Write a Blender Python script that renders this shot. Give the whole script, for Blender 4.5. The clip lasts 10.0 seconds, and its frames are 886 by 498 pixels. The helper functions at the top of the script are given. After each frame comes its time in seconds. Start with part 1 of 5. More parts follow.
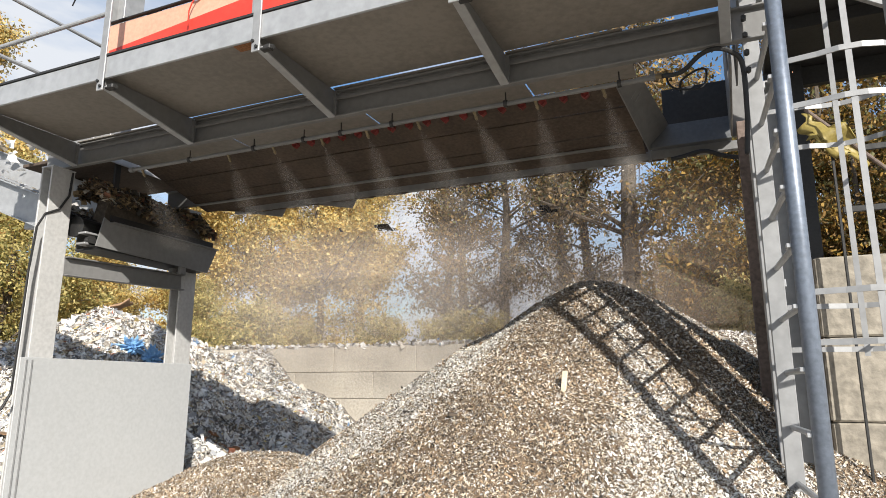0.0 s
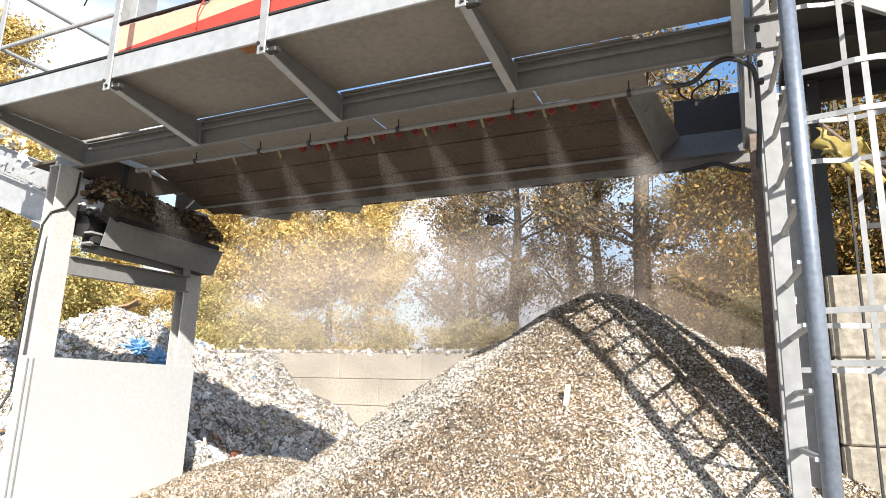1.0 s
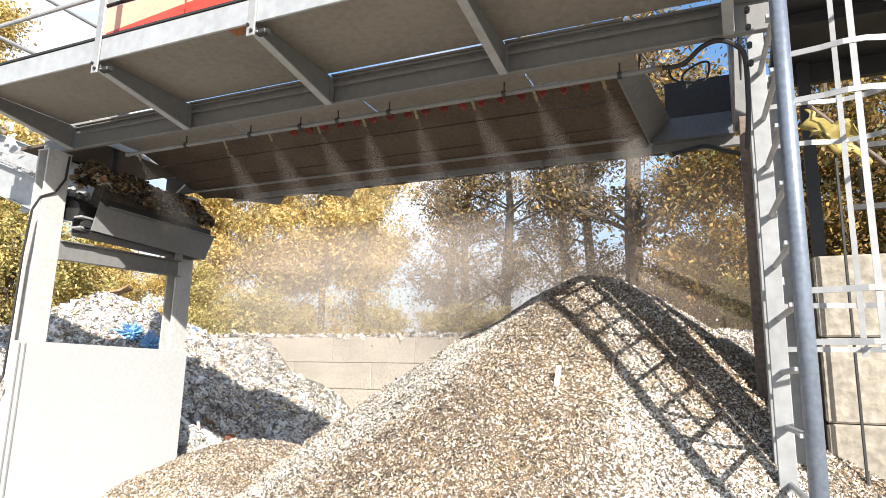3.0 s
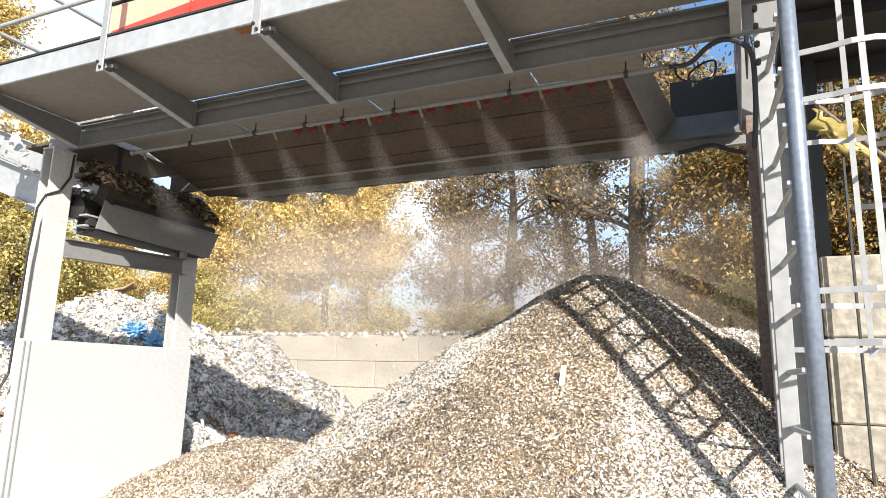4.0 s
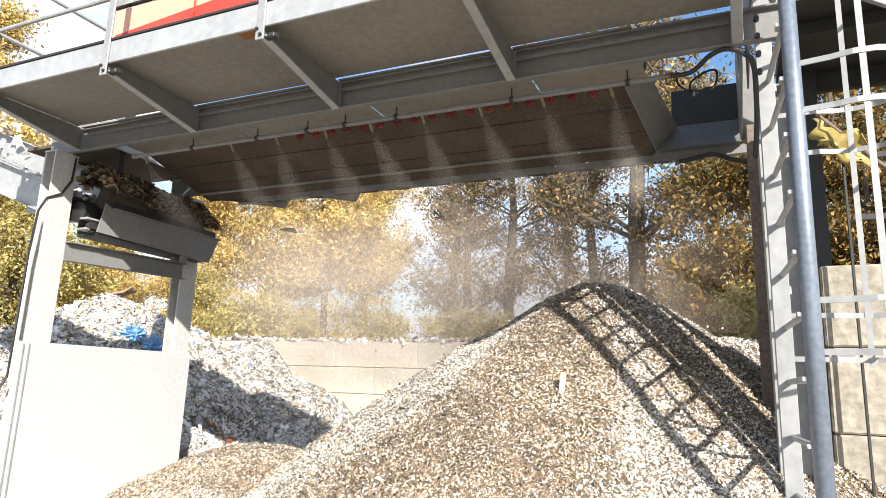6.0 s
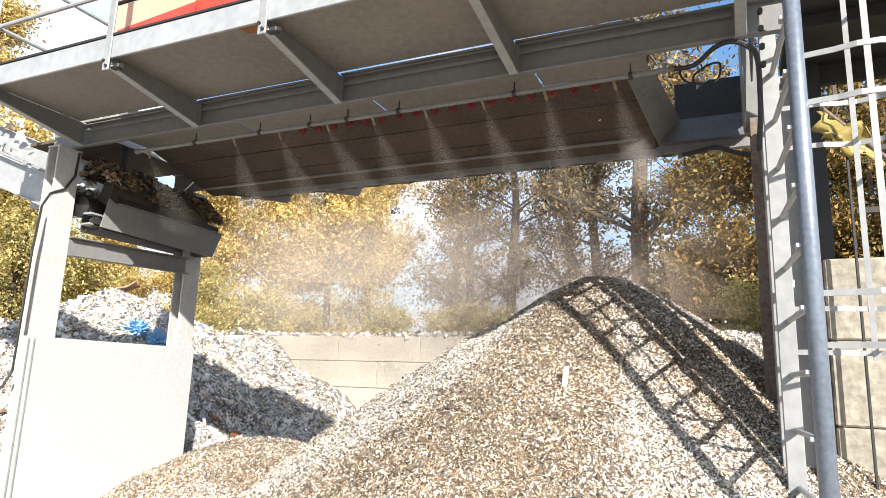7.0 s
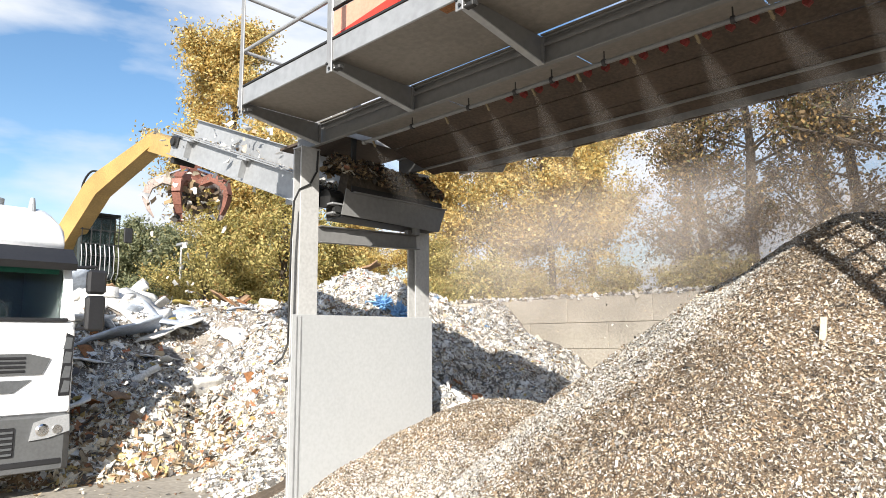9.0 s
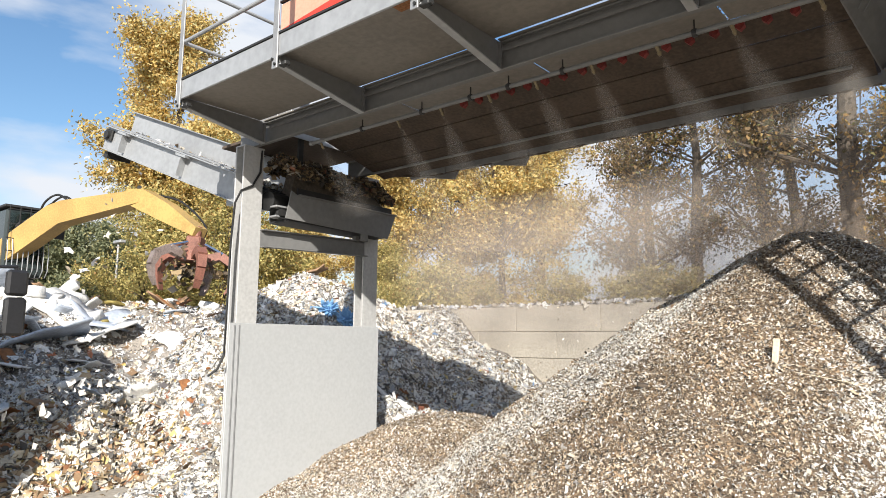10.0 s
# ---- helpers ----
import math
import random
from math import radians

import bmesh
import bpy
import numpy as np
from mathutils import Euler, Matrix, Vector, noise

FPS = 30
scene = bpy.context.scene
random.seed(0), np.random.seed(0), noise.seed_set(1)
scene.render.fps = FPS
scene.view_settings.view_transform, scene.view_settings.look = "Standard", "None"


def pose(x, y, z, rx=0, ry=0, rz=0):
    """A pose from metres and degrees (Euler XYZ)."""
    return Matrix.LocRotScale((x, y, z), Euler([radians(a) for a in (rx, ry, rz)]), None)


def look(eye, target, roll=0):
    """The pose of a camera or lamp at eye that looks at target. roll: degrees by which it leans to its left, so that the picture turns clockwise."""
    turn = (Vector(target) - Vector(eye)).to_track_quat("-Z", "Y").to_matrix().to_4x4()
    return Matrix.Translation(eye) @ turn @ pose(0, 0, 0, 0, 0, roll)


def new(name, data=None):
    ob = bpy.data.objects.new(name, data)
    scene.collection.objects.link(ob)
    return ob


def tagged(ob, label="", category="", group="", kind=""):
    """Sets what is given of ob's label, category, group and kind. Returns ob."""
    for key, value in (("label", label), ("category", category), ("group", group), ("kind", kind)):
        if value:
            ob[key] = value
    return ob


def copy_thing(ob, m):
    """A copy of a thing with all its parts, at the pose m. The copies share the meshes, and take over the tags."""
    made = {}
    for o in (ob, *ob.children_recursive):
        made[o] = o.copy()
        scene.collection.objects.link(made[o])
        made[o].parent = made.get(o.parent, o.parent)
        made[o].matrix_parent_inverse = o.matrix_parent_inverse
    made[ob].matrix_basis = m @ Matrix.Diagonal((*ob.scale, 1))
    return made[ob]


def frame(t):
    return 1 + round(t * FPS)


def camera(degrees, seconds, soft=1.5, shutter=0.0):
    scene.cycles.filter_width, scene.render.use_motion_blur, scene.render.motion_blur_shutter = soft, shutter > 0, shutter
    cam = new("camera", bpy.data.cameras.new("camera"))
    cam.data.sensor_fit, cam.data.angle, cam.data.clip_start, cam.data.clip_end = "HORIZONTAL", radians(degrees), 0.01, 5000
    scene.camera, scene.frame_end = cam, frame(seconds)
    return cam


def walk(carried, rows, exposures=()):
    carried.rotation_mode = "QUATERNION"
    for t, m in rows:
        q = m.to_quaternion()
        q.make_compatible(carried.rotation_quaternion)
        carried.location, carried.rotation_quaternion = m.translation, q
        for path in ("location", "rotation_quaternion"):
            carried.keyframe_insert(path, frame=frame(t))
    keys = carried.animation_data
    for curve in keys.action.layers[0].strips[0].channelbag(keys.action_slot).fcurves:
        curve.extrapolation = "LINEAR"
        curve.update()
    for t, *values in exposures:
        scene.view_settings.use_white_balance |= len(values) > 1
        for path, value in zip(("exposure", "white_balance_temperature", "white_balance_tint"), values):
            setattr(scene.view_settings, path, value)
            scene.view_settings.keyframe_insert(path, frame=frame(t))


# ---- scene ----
cam = camera(68.1, 10.0, soft=0.7)
# seconds, eye, target, roll
PATH = [
    (0, (-0.063, -0.117, 1.801), (-0.851, 1.674, 2.214), 0.1),
    (0.5, (-0.03, -0.072, 1.791), (-0.844, 1.703, 2.227), 1.3),
    (1, (-0.034, -0.029, 1.818), (-0.854, 1.742, 2.254), 1.7),
    (1.5, (-0.041, -0.026, 1.816), (-0.843, 1.76, 2.224), 1.4),
    (2, (-0.031, -0.026, 1.81), (-0.816, 1.771, 2.203), 1.1),
    (2.5, (-0.016, -0.037, 1.798), (-0.809, 1.756, 2.192), 1.2),
    (4, (-0.038, -0.039, 1.808), (-0.849, 1.749, 2.194), 1.5),
    (4.5, (-0.04, -0.042, 1.799), (-0.843, 1.746, 2.196), 1.8),
    (5, (-0.045, -0.059, 1.8), (-0.845, 1.728, 2.208), 2.0),
    (5.5, (-0.045, -0.043, 1.802), (-0.849, 1.741, 2.213), 2.0),
    (7, (-0.047, -0.049, 1.801), (-0.863, 1.736, 2.19), 1.9),
    (7.5, (-0.003, -0.009, 1.82), (-0.91, 1.733, 2.194), 1.0),
    (8, (0.0, 0.003, 1.826), (-1.192, 1.576, 2.153), 0.1),
    (8.5, (-0.045, -0.031, 1.82), (-1.389, 1.421, 2.114), -0.9),
    (9, (-0.022, -0.035, 1.799), (-1.399, 1.389, 2.07), -0.4),
    (9.5, (-0.026, 0.003, 1.788), (-1.385, 1.442, 2.077), -0.2),
    (10, (-0.165, 0.134, 1.884), (-1.429, 1.659, 2.165), 0.4),
]
walk(cam, [(t, look(eye, target, roll)) for t, eye, target, roll in PATH],
     exposures=[(0.0, 0.62), (0.4, 1.18), (8.0, 1.22), (8.6, 1.02), (9.1, 0.82), (10.0, 0.70)])

# ---- light ----
SUN_EL, SUN_AZ = radians(26), math.pi - radians(41)      # elevation, clockwise from +y
world = bpy.data.worlds.new("sky")
scene.world = world
world.use_nodes = True
wn, wl = world.node_tree.nodes, world.node_tree.links
sky = wn.new("ShaderNodeTexSky")
sky.sky_type, sky.sun_disc, sky.sun_elevation, sky.sun_rotation = "NISHITA", False, SUN_EL, SUN_AZ
wtc = wn.new("ShaderNodeTexCoord")
wmap = wn.new("ShaderNodeMapping")
wmap.inputs["Scale"].default_value = (1.2, 1.2, 4.0)
wl.new(wtc.outputs["Generated"], wmap.inputs["Vector"])
wnoise = wn.new("ShaderNodeTexNoise")
wnoise.inputs["Scale"].default_value, wnoise.inputs["Detail"].default_value = 2.3, 7
wl.new(wmap.outputs["Vector"], wnoise.inputs["Vector"])
wramp = wn.new("ShaderNodeValToRGB")
wramp.color_ramp.elements[0].position, wramp.color_ramp.elements[1].position = 0.43, 0.62
wsep = wn.new("ShaderNodeSeparateXYZ")
wl.new(wtc.outputs["Generated"], wsep.inputs[0])
wlow = wn.new("ShaderNodeMapRange")      # the cloud deck closes up towards the horizon
wlow.inputs["From Min"].default_value, wlow.inputs["From Max"].default_value = 0.05, 0.6
wlow.inputs["To Min"].default_value, wlow.inputs["To Max"].default_value = 0.10, -0.07
wl.new(wsep.outputs[2], wlow.inputs["Value"])
wadd = wn.new("ShaderNodeMath")
wl.new(wnoise.outputs["Fac"], wadd.inputs[0])
wl.new(wlow.outputs[0], wadd.inputs[1])
wl.new(wadd.outputs[0], wramp.inputs["Fac"])
wmix = wn.new("ShaderNodeMix")
wmix.data_type = "RGBA"
wl.new(wramp.outputs["Color"], wmix.inputs["Factor"])
whue = wn.new("ShaderNodeHueSaturation")
whue.inputs["Saturation"].default_value, whue.inputs["Value"].default_value = 1.2, 1.35
wl.new(sky.outputs["Color"], whue.inputs["Color"])
wl.new(whue.outputs["Color"], wmix.inputs[6])
wmix.inputs[7].default_value = (6.6, 6.9, 7.4, 1)
wn["Background"].inputs["Strength"].default_value = 0.08
wl.new(wmix.outputs[2], wn["Background"].inputs["Color"])
sun = new("sun", bpy.data.lights.new("sun", "SUN"))
sun.data.energy, sun.data.angle, sun.data.color = 5.0, radians(0.5), (1.0, 0.95, 0.87)
sun_to = Vector((math.sin(SUN_AZ) * math.cos(SUN_EL), math.cos(SUN_AZ) * math.cos(SUN_EL), math.sin(SUN_EL)))
sun.matrix_world = look(Vector((0, 0, 30)) + sun_to * 10, (0, 0, 30))


# ---- materials ----
def material(name, color, rough=0.6, metal=0.0, dark=0.75, scale=3.0, fine=60.0, bump=0.15, span=(0.75, 1.2), palette=None, island=False, thin=0.0):
    """Two scales of variation on one colour, or a palette chosen at random piece by piece."""
    m = bpy.data.materials.new(name)
    m.use_nodes = True
    n, k = m.node_tree.nodes, m.node_tree.links
    b = n["Principled BSDF"]
    b.inputs["Roughness"].default_value, b.inputs["Metallic"].default_value = rough, metal
    tc = n.new("ShaderNodeTexCoord")
    big, small = n.new("ShaderNodeTexNoise"), n.new("ShaderNodeTexNoise")
    big.inputs["Scale"].default_value, big.inputs["Detail"].default_value = scale, 5
    small.inputs["Scale"].default_value, small.inputs["Detail"].default_value = fine, 3
    for q in (big, small):
        k.new(tc.outputs["Object"], q.inputs["Vector"])
    if palette:
        ramp = n.new("ShaderNodeValToRGB")
        ramp.color_ramp.interpolation = "CONSTANT"
        while len(ramp.color_ramp.elements) < len(palette):
            ramp.color_ramp.elements.new(0.5)
        at = 0.0
        total = sum(w for w, _ in palette)
        for e, (w, c) in zip(ramp.color_ramp.elements, palette):
            e.position, e.color = at, (*c, 1)
            at += w / total
        src = n.new("ShaderNodeNewGeometry") if island else n.new("ShaderNodeObjectInfo")
        k.new(src.outputs["Random Per Island" if island else "Random"], ramp.inputs["Fac"])
        base = ramp.outputs["Color"]
    else:
        rgb = n.new("ShaderNodeRGB")
        rgb.outputs[0].default_value = (*color, 1)
        base = rgb.outputs[0]
    mul = n.new("ShaderNodeMix")
    mul.data_type, mul.blend_type = "RGBA", "MULTIPLY"
    mul.inputs["Factor"].default_value = 1.0
    k.new(base, mul.inputs[6])
    add = n.new("ShaderNodeMath")
    add.operation = "ADD"
    k.new(big.outputs["Fac"], add.inputs[0])
    k.new(small.outputs["Fac"], add.inputs[1])
    rng = n.new("ShaderNodeMapRange")
    rng.inputs["From Min"].default_value, rng.inputs["From Max"].default_value = span
    rng.inputs["To Min"].default_value, rng.inputs["To Max"].default_value = dark, 1.08
    k.new(add.outputs[0], rng.inputs["Value"])
    k.new(rng.outputs[0], mul.inputs[7])
    k.new(mul.outputs[2], b.inputs["Base Color"])
    bp = n.new("ShaderNodeBump")
    bp.inputs["Strength"].default_value, bp.inputs["Distance"].default_value = bump, 0.02
    k.new(small.outputs["Fac"], bp.inputs["Height"])
    k.new(bp.outputs["Normal"], b.inputs["Normal"])
    if thin:
        tr = n.new("ShaderNodeBsdfTranslucent")
        k.new(mul.outputs[2], tr.inputs["Color"])
        ms = n.new("ShaderNodeMixShader")
        ms.inputs[0].default_value = thin
        k.new(b.outputs[0], ms.inputs[1])
        k.new(tr.outputs[0], ms.inputs[2])
        k.new(ms.outputs[0], n["Material Output"].inputs["Surface"])
    return m


def veil_material(name, color, alpha, scale, stretch, low, high):
    """Airborne dust: mostly see-through, denser in drifting streaks, fading to the edges of the piece (UV 0..1)."""
    m = bpy.data.materials.new(name)
    m.use_nodes = True
    n, k = m.node_tree.nodes, m.node_tree.links
    for q in list(n):
        n.remove(q)
    out = n.new("ShaderNodeOutputMaterial")
    tc, mp, no = n.new("ShaderNodeTexCoord"), n.new("ShaderNodeMapping"), n.new("ShaderNodeTexNoise")
    mp.inputs["Scale"].default_value = stretch
    no.inputs["Scale"].default_value, no.inputs["Detail"].default_value = scale, 6
    k.new(tc.outputs["Object"], mp.inputs["Vector"])
    k.new(mp.outputs[0], no.inputs["Vector"])
    rg = n.new("ShaderNodeMapRange")
    rg.interpolation_type = "SMOOTHSTEP"
    rg.inputs["From Min"].default_value, rg.inputs["From Max"].default_value = low, high
    k.new(no.outputs["Fac"], rg.inputs["Value"])
    sep = n.new("ShaderNodeSeparateXYZ")
    k.new(tc.outputs["UV"], sep.inputs[0])
    val = rg.outputs[0]

    def math_node(op, a, b):
        q = n.new("ShaderNodeMath")
        q.operation = op
        for i, v in enumerate((a, b)):
            if isinstance(v, (int, float)):
                q.inputs[i].default_value = v
            else:
                k.new(v, q.inputs[i])
        return q.outputs[0]
    for axis in (0, 1):
        u = sep.outputs[axis]
        e = math_node("MULTIPLY", math_node("MULTIPLY", u, math_node("SUBTRACT", 1.0, u)), 4.0)
        val = math_node("MULTIPLY", val, e)
    val = math_node("MULTIPLY", val, alpha)
    tr, df, mx = n.new("ShaderNodeBsdfTransparent"), n.new("ShaderNodeBsdfDiffuse"), n.new("ShaderNodeMixShader")
    tl, ad = n.new("ShaderNodeBsdfTranslucent"), n.new("ShaderNodeMixShader")
    df.inputs["Color"].default_value = tl.inputs["Color"].default_value = (*color, 1)
    ad.inputs[0].default_value = 0.5
    k.new(df.outputs[0], ad.inputs[1])
    k.new(tl.outputs[0], ad.inputs[2])
    k.new(val, mx.inputs[0])
    k.new(tr.outputs[0], mx.inputs[1])
    k.new(ad.outputs[0], mx.inputs[2])
    k.new(mx.outputs[0], out.inputs["Surface"])
    return m


STEEL = material("galvanised_steel", (0.35, 0.36, 0.37), 0.45, 0.3, 0.86, 1.6, 16, 0.05)
# Also for gantry webs in shade, whose darkness is put into this grey.
PAINT = material("grey_painted_steel", (0.16, 0.16, 0.158), 0.5, 0.0, 0.86, 1.3, 18, 0.05)
PLATE = material("platform_underside", (0.21, 0.192, 0.17), 0.65, 0.0, 0.8, 0.9, 25, 0.08)
BROWN = material("dusty_rusty_sheet", (0.090, 0.066, 0.049), 0.9, 0.0, 0.6, 2.2, 35, 0.25)
DARK = material("dark_steel", (0.03, 0.03, 0.03), 0.6, 0.2, 0.7, 2, 30, 0.1)
RUBBER = material("black_rubber", (0.015, 0.015, 0.015), 0.55, 0.0, 0.7, 4, 50, 0.1)
RUST = material("rust", (0.30, 0.13, 0.05), 0.9, 0.0, 0.5, 6, 60, 0.3)
CONCRETE = material("cast_concrete", (0.55, 0.50, 0.42), 0.9, 0.0, 0.72, 0.8, 22, 0.3)
OLDCONCRETE = material("weathered_concrete", (0.32, 0.29, 0.24), 0.95, 0.0, 0.6, 1.1, 18, 0.5)
GROUND = material("dusty_concrete_ground", (0.38, 0.34, 0.28), 0.95, 0.0, 0.7, 0.5, 14, 0.35)
RED = material("red_paint", (0.58, 0.05, 0.03), 0.35, 0.0, 0.85, 2, 30, 0.03)
DUSTYRED = material("dusty_red_rubber", (0.22, 0.03, 0.026), 0.7, 0.0, 0.5, 8, 50, 0.2)
SALMON = material("faded_salmon_paint", (0.62, 0.33, 0.23), 0.4, 0.0, 0.88, 1.5, 30, 0.03)
WHITE = material("white_truck_paint", (0.80, 0.81, 0.82), 0.22, 0.0, 0.92, 1, 20, 0.01)
GREYPLASTIC = material("dark_grey_plastic", (0.10, 0.105, 0.11), 0.5, 0.0, 0.8, 2, 30, 0.05)
BLACKPLASTIC = material("black_plastic", (0.02, 0.02, 0.022), 0.4, 0.0, 0.8, 2, 30, 0.05)
YELLOW = material("machine_yellow", (0.46, 0.30, 0.10), 0.42, 0.0, 0.72, 1.4, 25, 0.04)
ORANGE = material("worn_orange_steel", (0.24, 0.10, 0.07), 0.6, 0.1, 0.55, 3, 40, 0.15)
GREEN = material("green_lettering", (0.06, 0.42, 0.16), 0.4)
BARK = material("bark", (0.10, 0.08, 0.06), 0.95, 0.0, 0.55, 3, 25, 0.5)
CHIP_BASE = material("fine_chip_bed", (0.17, 0.125, 0.085), 0.95, 0.0, 0.45, 5, 45, 1.0)
CHIPS = material("shredded_wood_chips", (0, 0, 0), 0.85, dark=0.62, scale=0.8, fine=3.5, span=(0.80, 1.15), bump=0.1, island=True, thin=0.1, palette=[
    (22, (0.50, 0.40, 0.28)), (22, (0.33, 0.23, 0.14)), (16, (0.64, 0.56, 0.44)), (18, (0.17, 0.11, 0.065)), (14, (0.78, 0.75, 0.70)), (13, (0.05, 0.042, 0.035)), (9, (0.42, 0.40, 0.37)), (0.4, (0.36, 0.13, 0.08))])
PALECHIPS = material("pale_paper_chips", (0, 0, 0), 0.85, dark=0.75, scale=0.9, fine=4.0, span=(0.80, 1.15), bump=0.1, island=True, thin=0.15, palette=[
    (40, (0.82, 0.81, 0.78)), (24, (0.72, 0.68, 0.60)), (14, (0.55, 0.48, 0.37)), (10, (0.48, 0.47, 0.45)), (9, (0.18, 0.13, 0.085)), (8, (0.05, 0.045, 0.04))])
WASTE_BASE = material("compacted_waste", (0.30, 0.27, 0.235), 0.95, 0.0, 0.35, 4, 30, 1.0)
WASTE = material("shredded_paper_and_film", (0, 0, 0), 0.75, bump=0.1, island=True, thin=0.2, palette=[
    (56, (0.82, 0.81, 0.78)), (22, (0.72, 0.67, 0.58)), (12, (0.46, 0.39, 0.29)), (9, (0.13, 0.12, 0.11)), (5, (0.26, 0.18, 0.11)), (2, (0.60, 0.47, 0.20)), (0.7, (0.18, 0.30, 0.48)), (0.7, (0.42, 0.17, 0.10)), (12, (0.42, 0.43, 0.45))])
BULKY = material("bulky_mixed_waste", (0, 0, 0), 0.7, bump=0.1, island=True, palette=[
    (50, (0.80, 0.79, 0.76)), (18, (0.58, 0.59, 0.61)), (16, (0.55, 0.47, 0.36)), (8, (0.25, 0.16, 0.09)), (14, (0.10, 0.09, 0.09)), (2, (0.58, 0.43, 0.16)), (0.7, (0.40, 0.16, 0.08)), (0.7, (0.14, 0.28, 0.48))])
TOEWASTE = material("brown_and_yellow_scrap", (0, 0, 0), 0.75, bump=0.1, island=True, palette=[
    (24, (0.42, 0.32, 0.20)), (20, (0.66, 0.60, 0.48)), (16, (0.25, 0.16, 0.09)), (7, (0.50, 0.38, 0.16)), (4, (0.34, 0.16, 0.08)), (14, (0.10, 0.09, 0.08)), (12, (0.72, 0.71, 0.68))])
YLEAF = material("yellow_autumn_leaves", (0, 0, 0), 0.6, bump=0.02, island=True, thin=0.45, palette=[(28, (0.66, 0.47, 0.16)), (30, (0.78, 0.62, 0.27)), (10, (0.50, 0.32, 0.10)), (20, (0.52, 0.46, 0.20)), (6, (0.26, 0.18, 0.07))])
OLEAF = material("olive_yellow_leaves", (0, 0, 0), 0.6, bump=0.02, island=True, thin=0.45, palette=[(30, (0.54, 0.46, 0.18)), (28, (0.68, 0.56, 0.22)), (18, (0.38, 0.34, 0.12)), (14, (0.22, 0.22, 0.08)), (8, (0.40, 0.24, 0.08))])
BLEAF = material("brown_autumn_leaves", (0, 0, 0), 0.6, bump=0.02, island=True, thin=0.4, palette=[(30, (0.24, 0.16, 0.075)), (25, (0.16, 0.11, 0.06)), (18, (0.38, 0.24, 0.09)), (16, (0.10, 0.09, 0.04)), (8, (0.48, 0.34, 0.12)), (8, (0.20, 0.20, 0.08))])
GLEAF = material("dull_green_leaves", (0, 0, 0), 0.6, bump=0.02, island=True, thin=0.4, palette=[(30, (0.20, 0.22, 0.12)), (25, (0.29, 0.31, 0.18)), (18, (0.13, 0.15, 0.08)), (10, (0.38, 0.34, 0.16))])
RUSTY = material("rust_stained_steel", (0.16, 0.12, 0.10), 0.8, 0.0, 0.45, 3, 30, 0.2)
WHITESTEEL = material("bright_galvanised_steel", (0.26, 0.265, 0.27), 0.45, 0.15, 0.84, 1.8, 16, 0.05)
PANEL = material("pale_grey_sheet", (0.375, 0.385, 0.39), 0.5, 0.0, 0.95, 0.35, 30, 0.02)
POST = material("weathered_grey_post", (0.40, 0.40, 0.395), 0.55, 0.0, 0.85, 1.2, 30, 0.04)
BLUEFILM = material("blue_plastic_bag", (0.20, 0.40, 0.66), 0.45, 0.0, 0.8, 6, 40, 0.2, thin=0.15)
# Near ladder rail: its shade and sky reflection are put into the colour.
SHADEDSTEEL = material("steel_with_shade_in_colour", (0.16, 0.19, 0.24), 0.4, 0.3, 0.75, 1.5, 40, 0.06)
BRASS = material("dull_brass", (0.20, 0.155, 0.09), 0.45, 0.6, 0.7, 8, 60, 0.1)
YELLOWFILM = material("yellow_plastic_sheet", (0.34, 0.27, 0.08), 0.5, 0.0, 0.8, 5, 40, 0.1, thin=0.2)
DARKWASTE = material("dark_shredded_waste", (0, 0, 0), 0.85, bump=0.1, island=True, palette=[(30, (0.10, 0.075, 0.05)), (25, (0.20, 0.14, 0.08)), (18, (0.05, 0.045, 0.04)), (14, (0.30, 0.22, 0.12)), (6, (0.45, 0.42, 0.36)), (4, (0.22, 0.10, 0.06))])
SCRAPWHITE = material("dirty_white_board", (0.76, 0.75, 0.72), 0.7, 0.0, 0.7, 3, 25, 0.1)
SCRAPBLUE = material("blue_grey_board", (0.45, 0.50, 0.58), 0.6, 0.0, 0.75, 3, 25, 0.1)
SCRAPBROWN = material("brown_board", (0.30, 0.19, 0.11), 0.75, 0.0, 0.6, 4, 40, 0.2)
PALEWOOD = material("pale_wood", (0.66, 0.58, 0.44), 0.75, 0.0, 0.75, 5, 60, 0.2)
GREENFILM = material("green_sun_strip", (0.02, 0.13, 0.09), 0.3)
BUMPER = material("grey_bumper_plastic", (0.095, 0.098, 0.10), 0.5, 0.0, 0.85, 2, 30, 0.04)
PALEDASH = material("pale_grey_dashboard", (0.36, 0.37, 0.34), 0.6, 0.0, 0.85, 2, 30, 0.05)
LAMPGLASS = material("lamp_glass", (0.42, 0.43, 0.44), 0.12, 0.3, 0.85, 6, 50, 0.02)
CHROME = material("chrome", (0.75, 0.75, 0.75), 0.15, 1.0, 0.9, 4, 40, 0.02)
CABDARK = material("dark_tinted_cab", (0.035, 0.045, 0.045), 0.25, 0.0, 0.8, 2, 30, 0.03)
WORNSTEEL = material("worn_steel", (0.36, 0.29, 0.26), 0.5, 0.5, 0.6, 4, 40, 0.1)
# Far dust, paler than DUST: its sunlit look is put into the colour.
HAZE = veil_material("pale_sunlit_dust_haze", (0.76, 0.68, 0.61), 0.37, 0.32, (1.0, 1.0, 0.7), 0.05, 0.85)
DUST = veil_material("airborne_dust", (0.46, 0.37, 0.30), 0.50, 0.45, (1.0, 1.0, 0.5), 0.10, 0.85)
MIST = veil_material("water_mist", (0.66, 0.62, 0.58), 0.21, 3.0, (1.0, 1.0, 0.3), 0.2, 0.8)
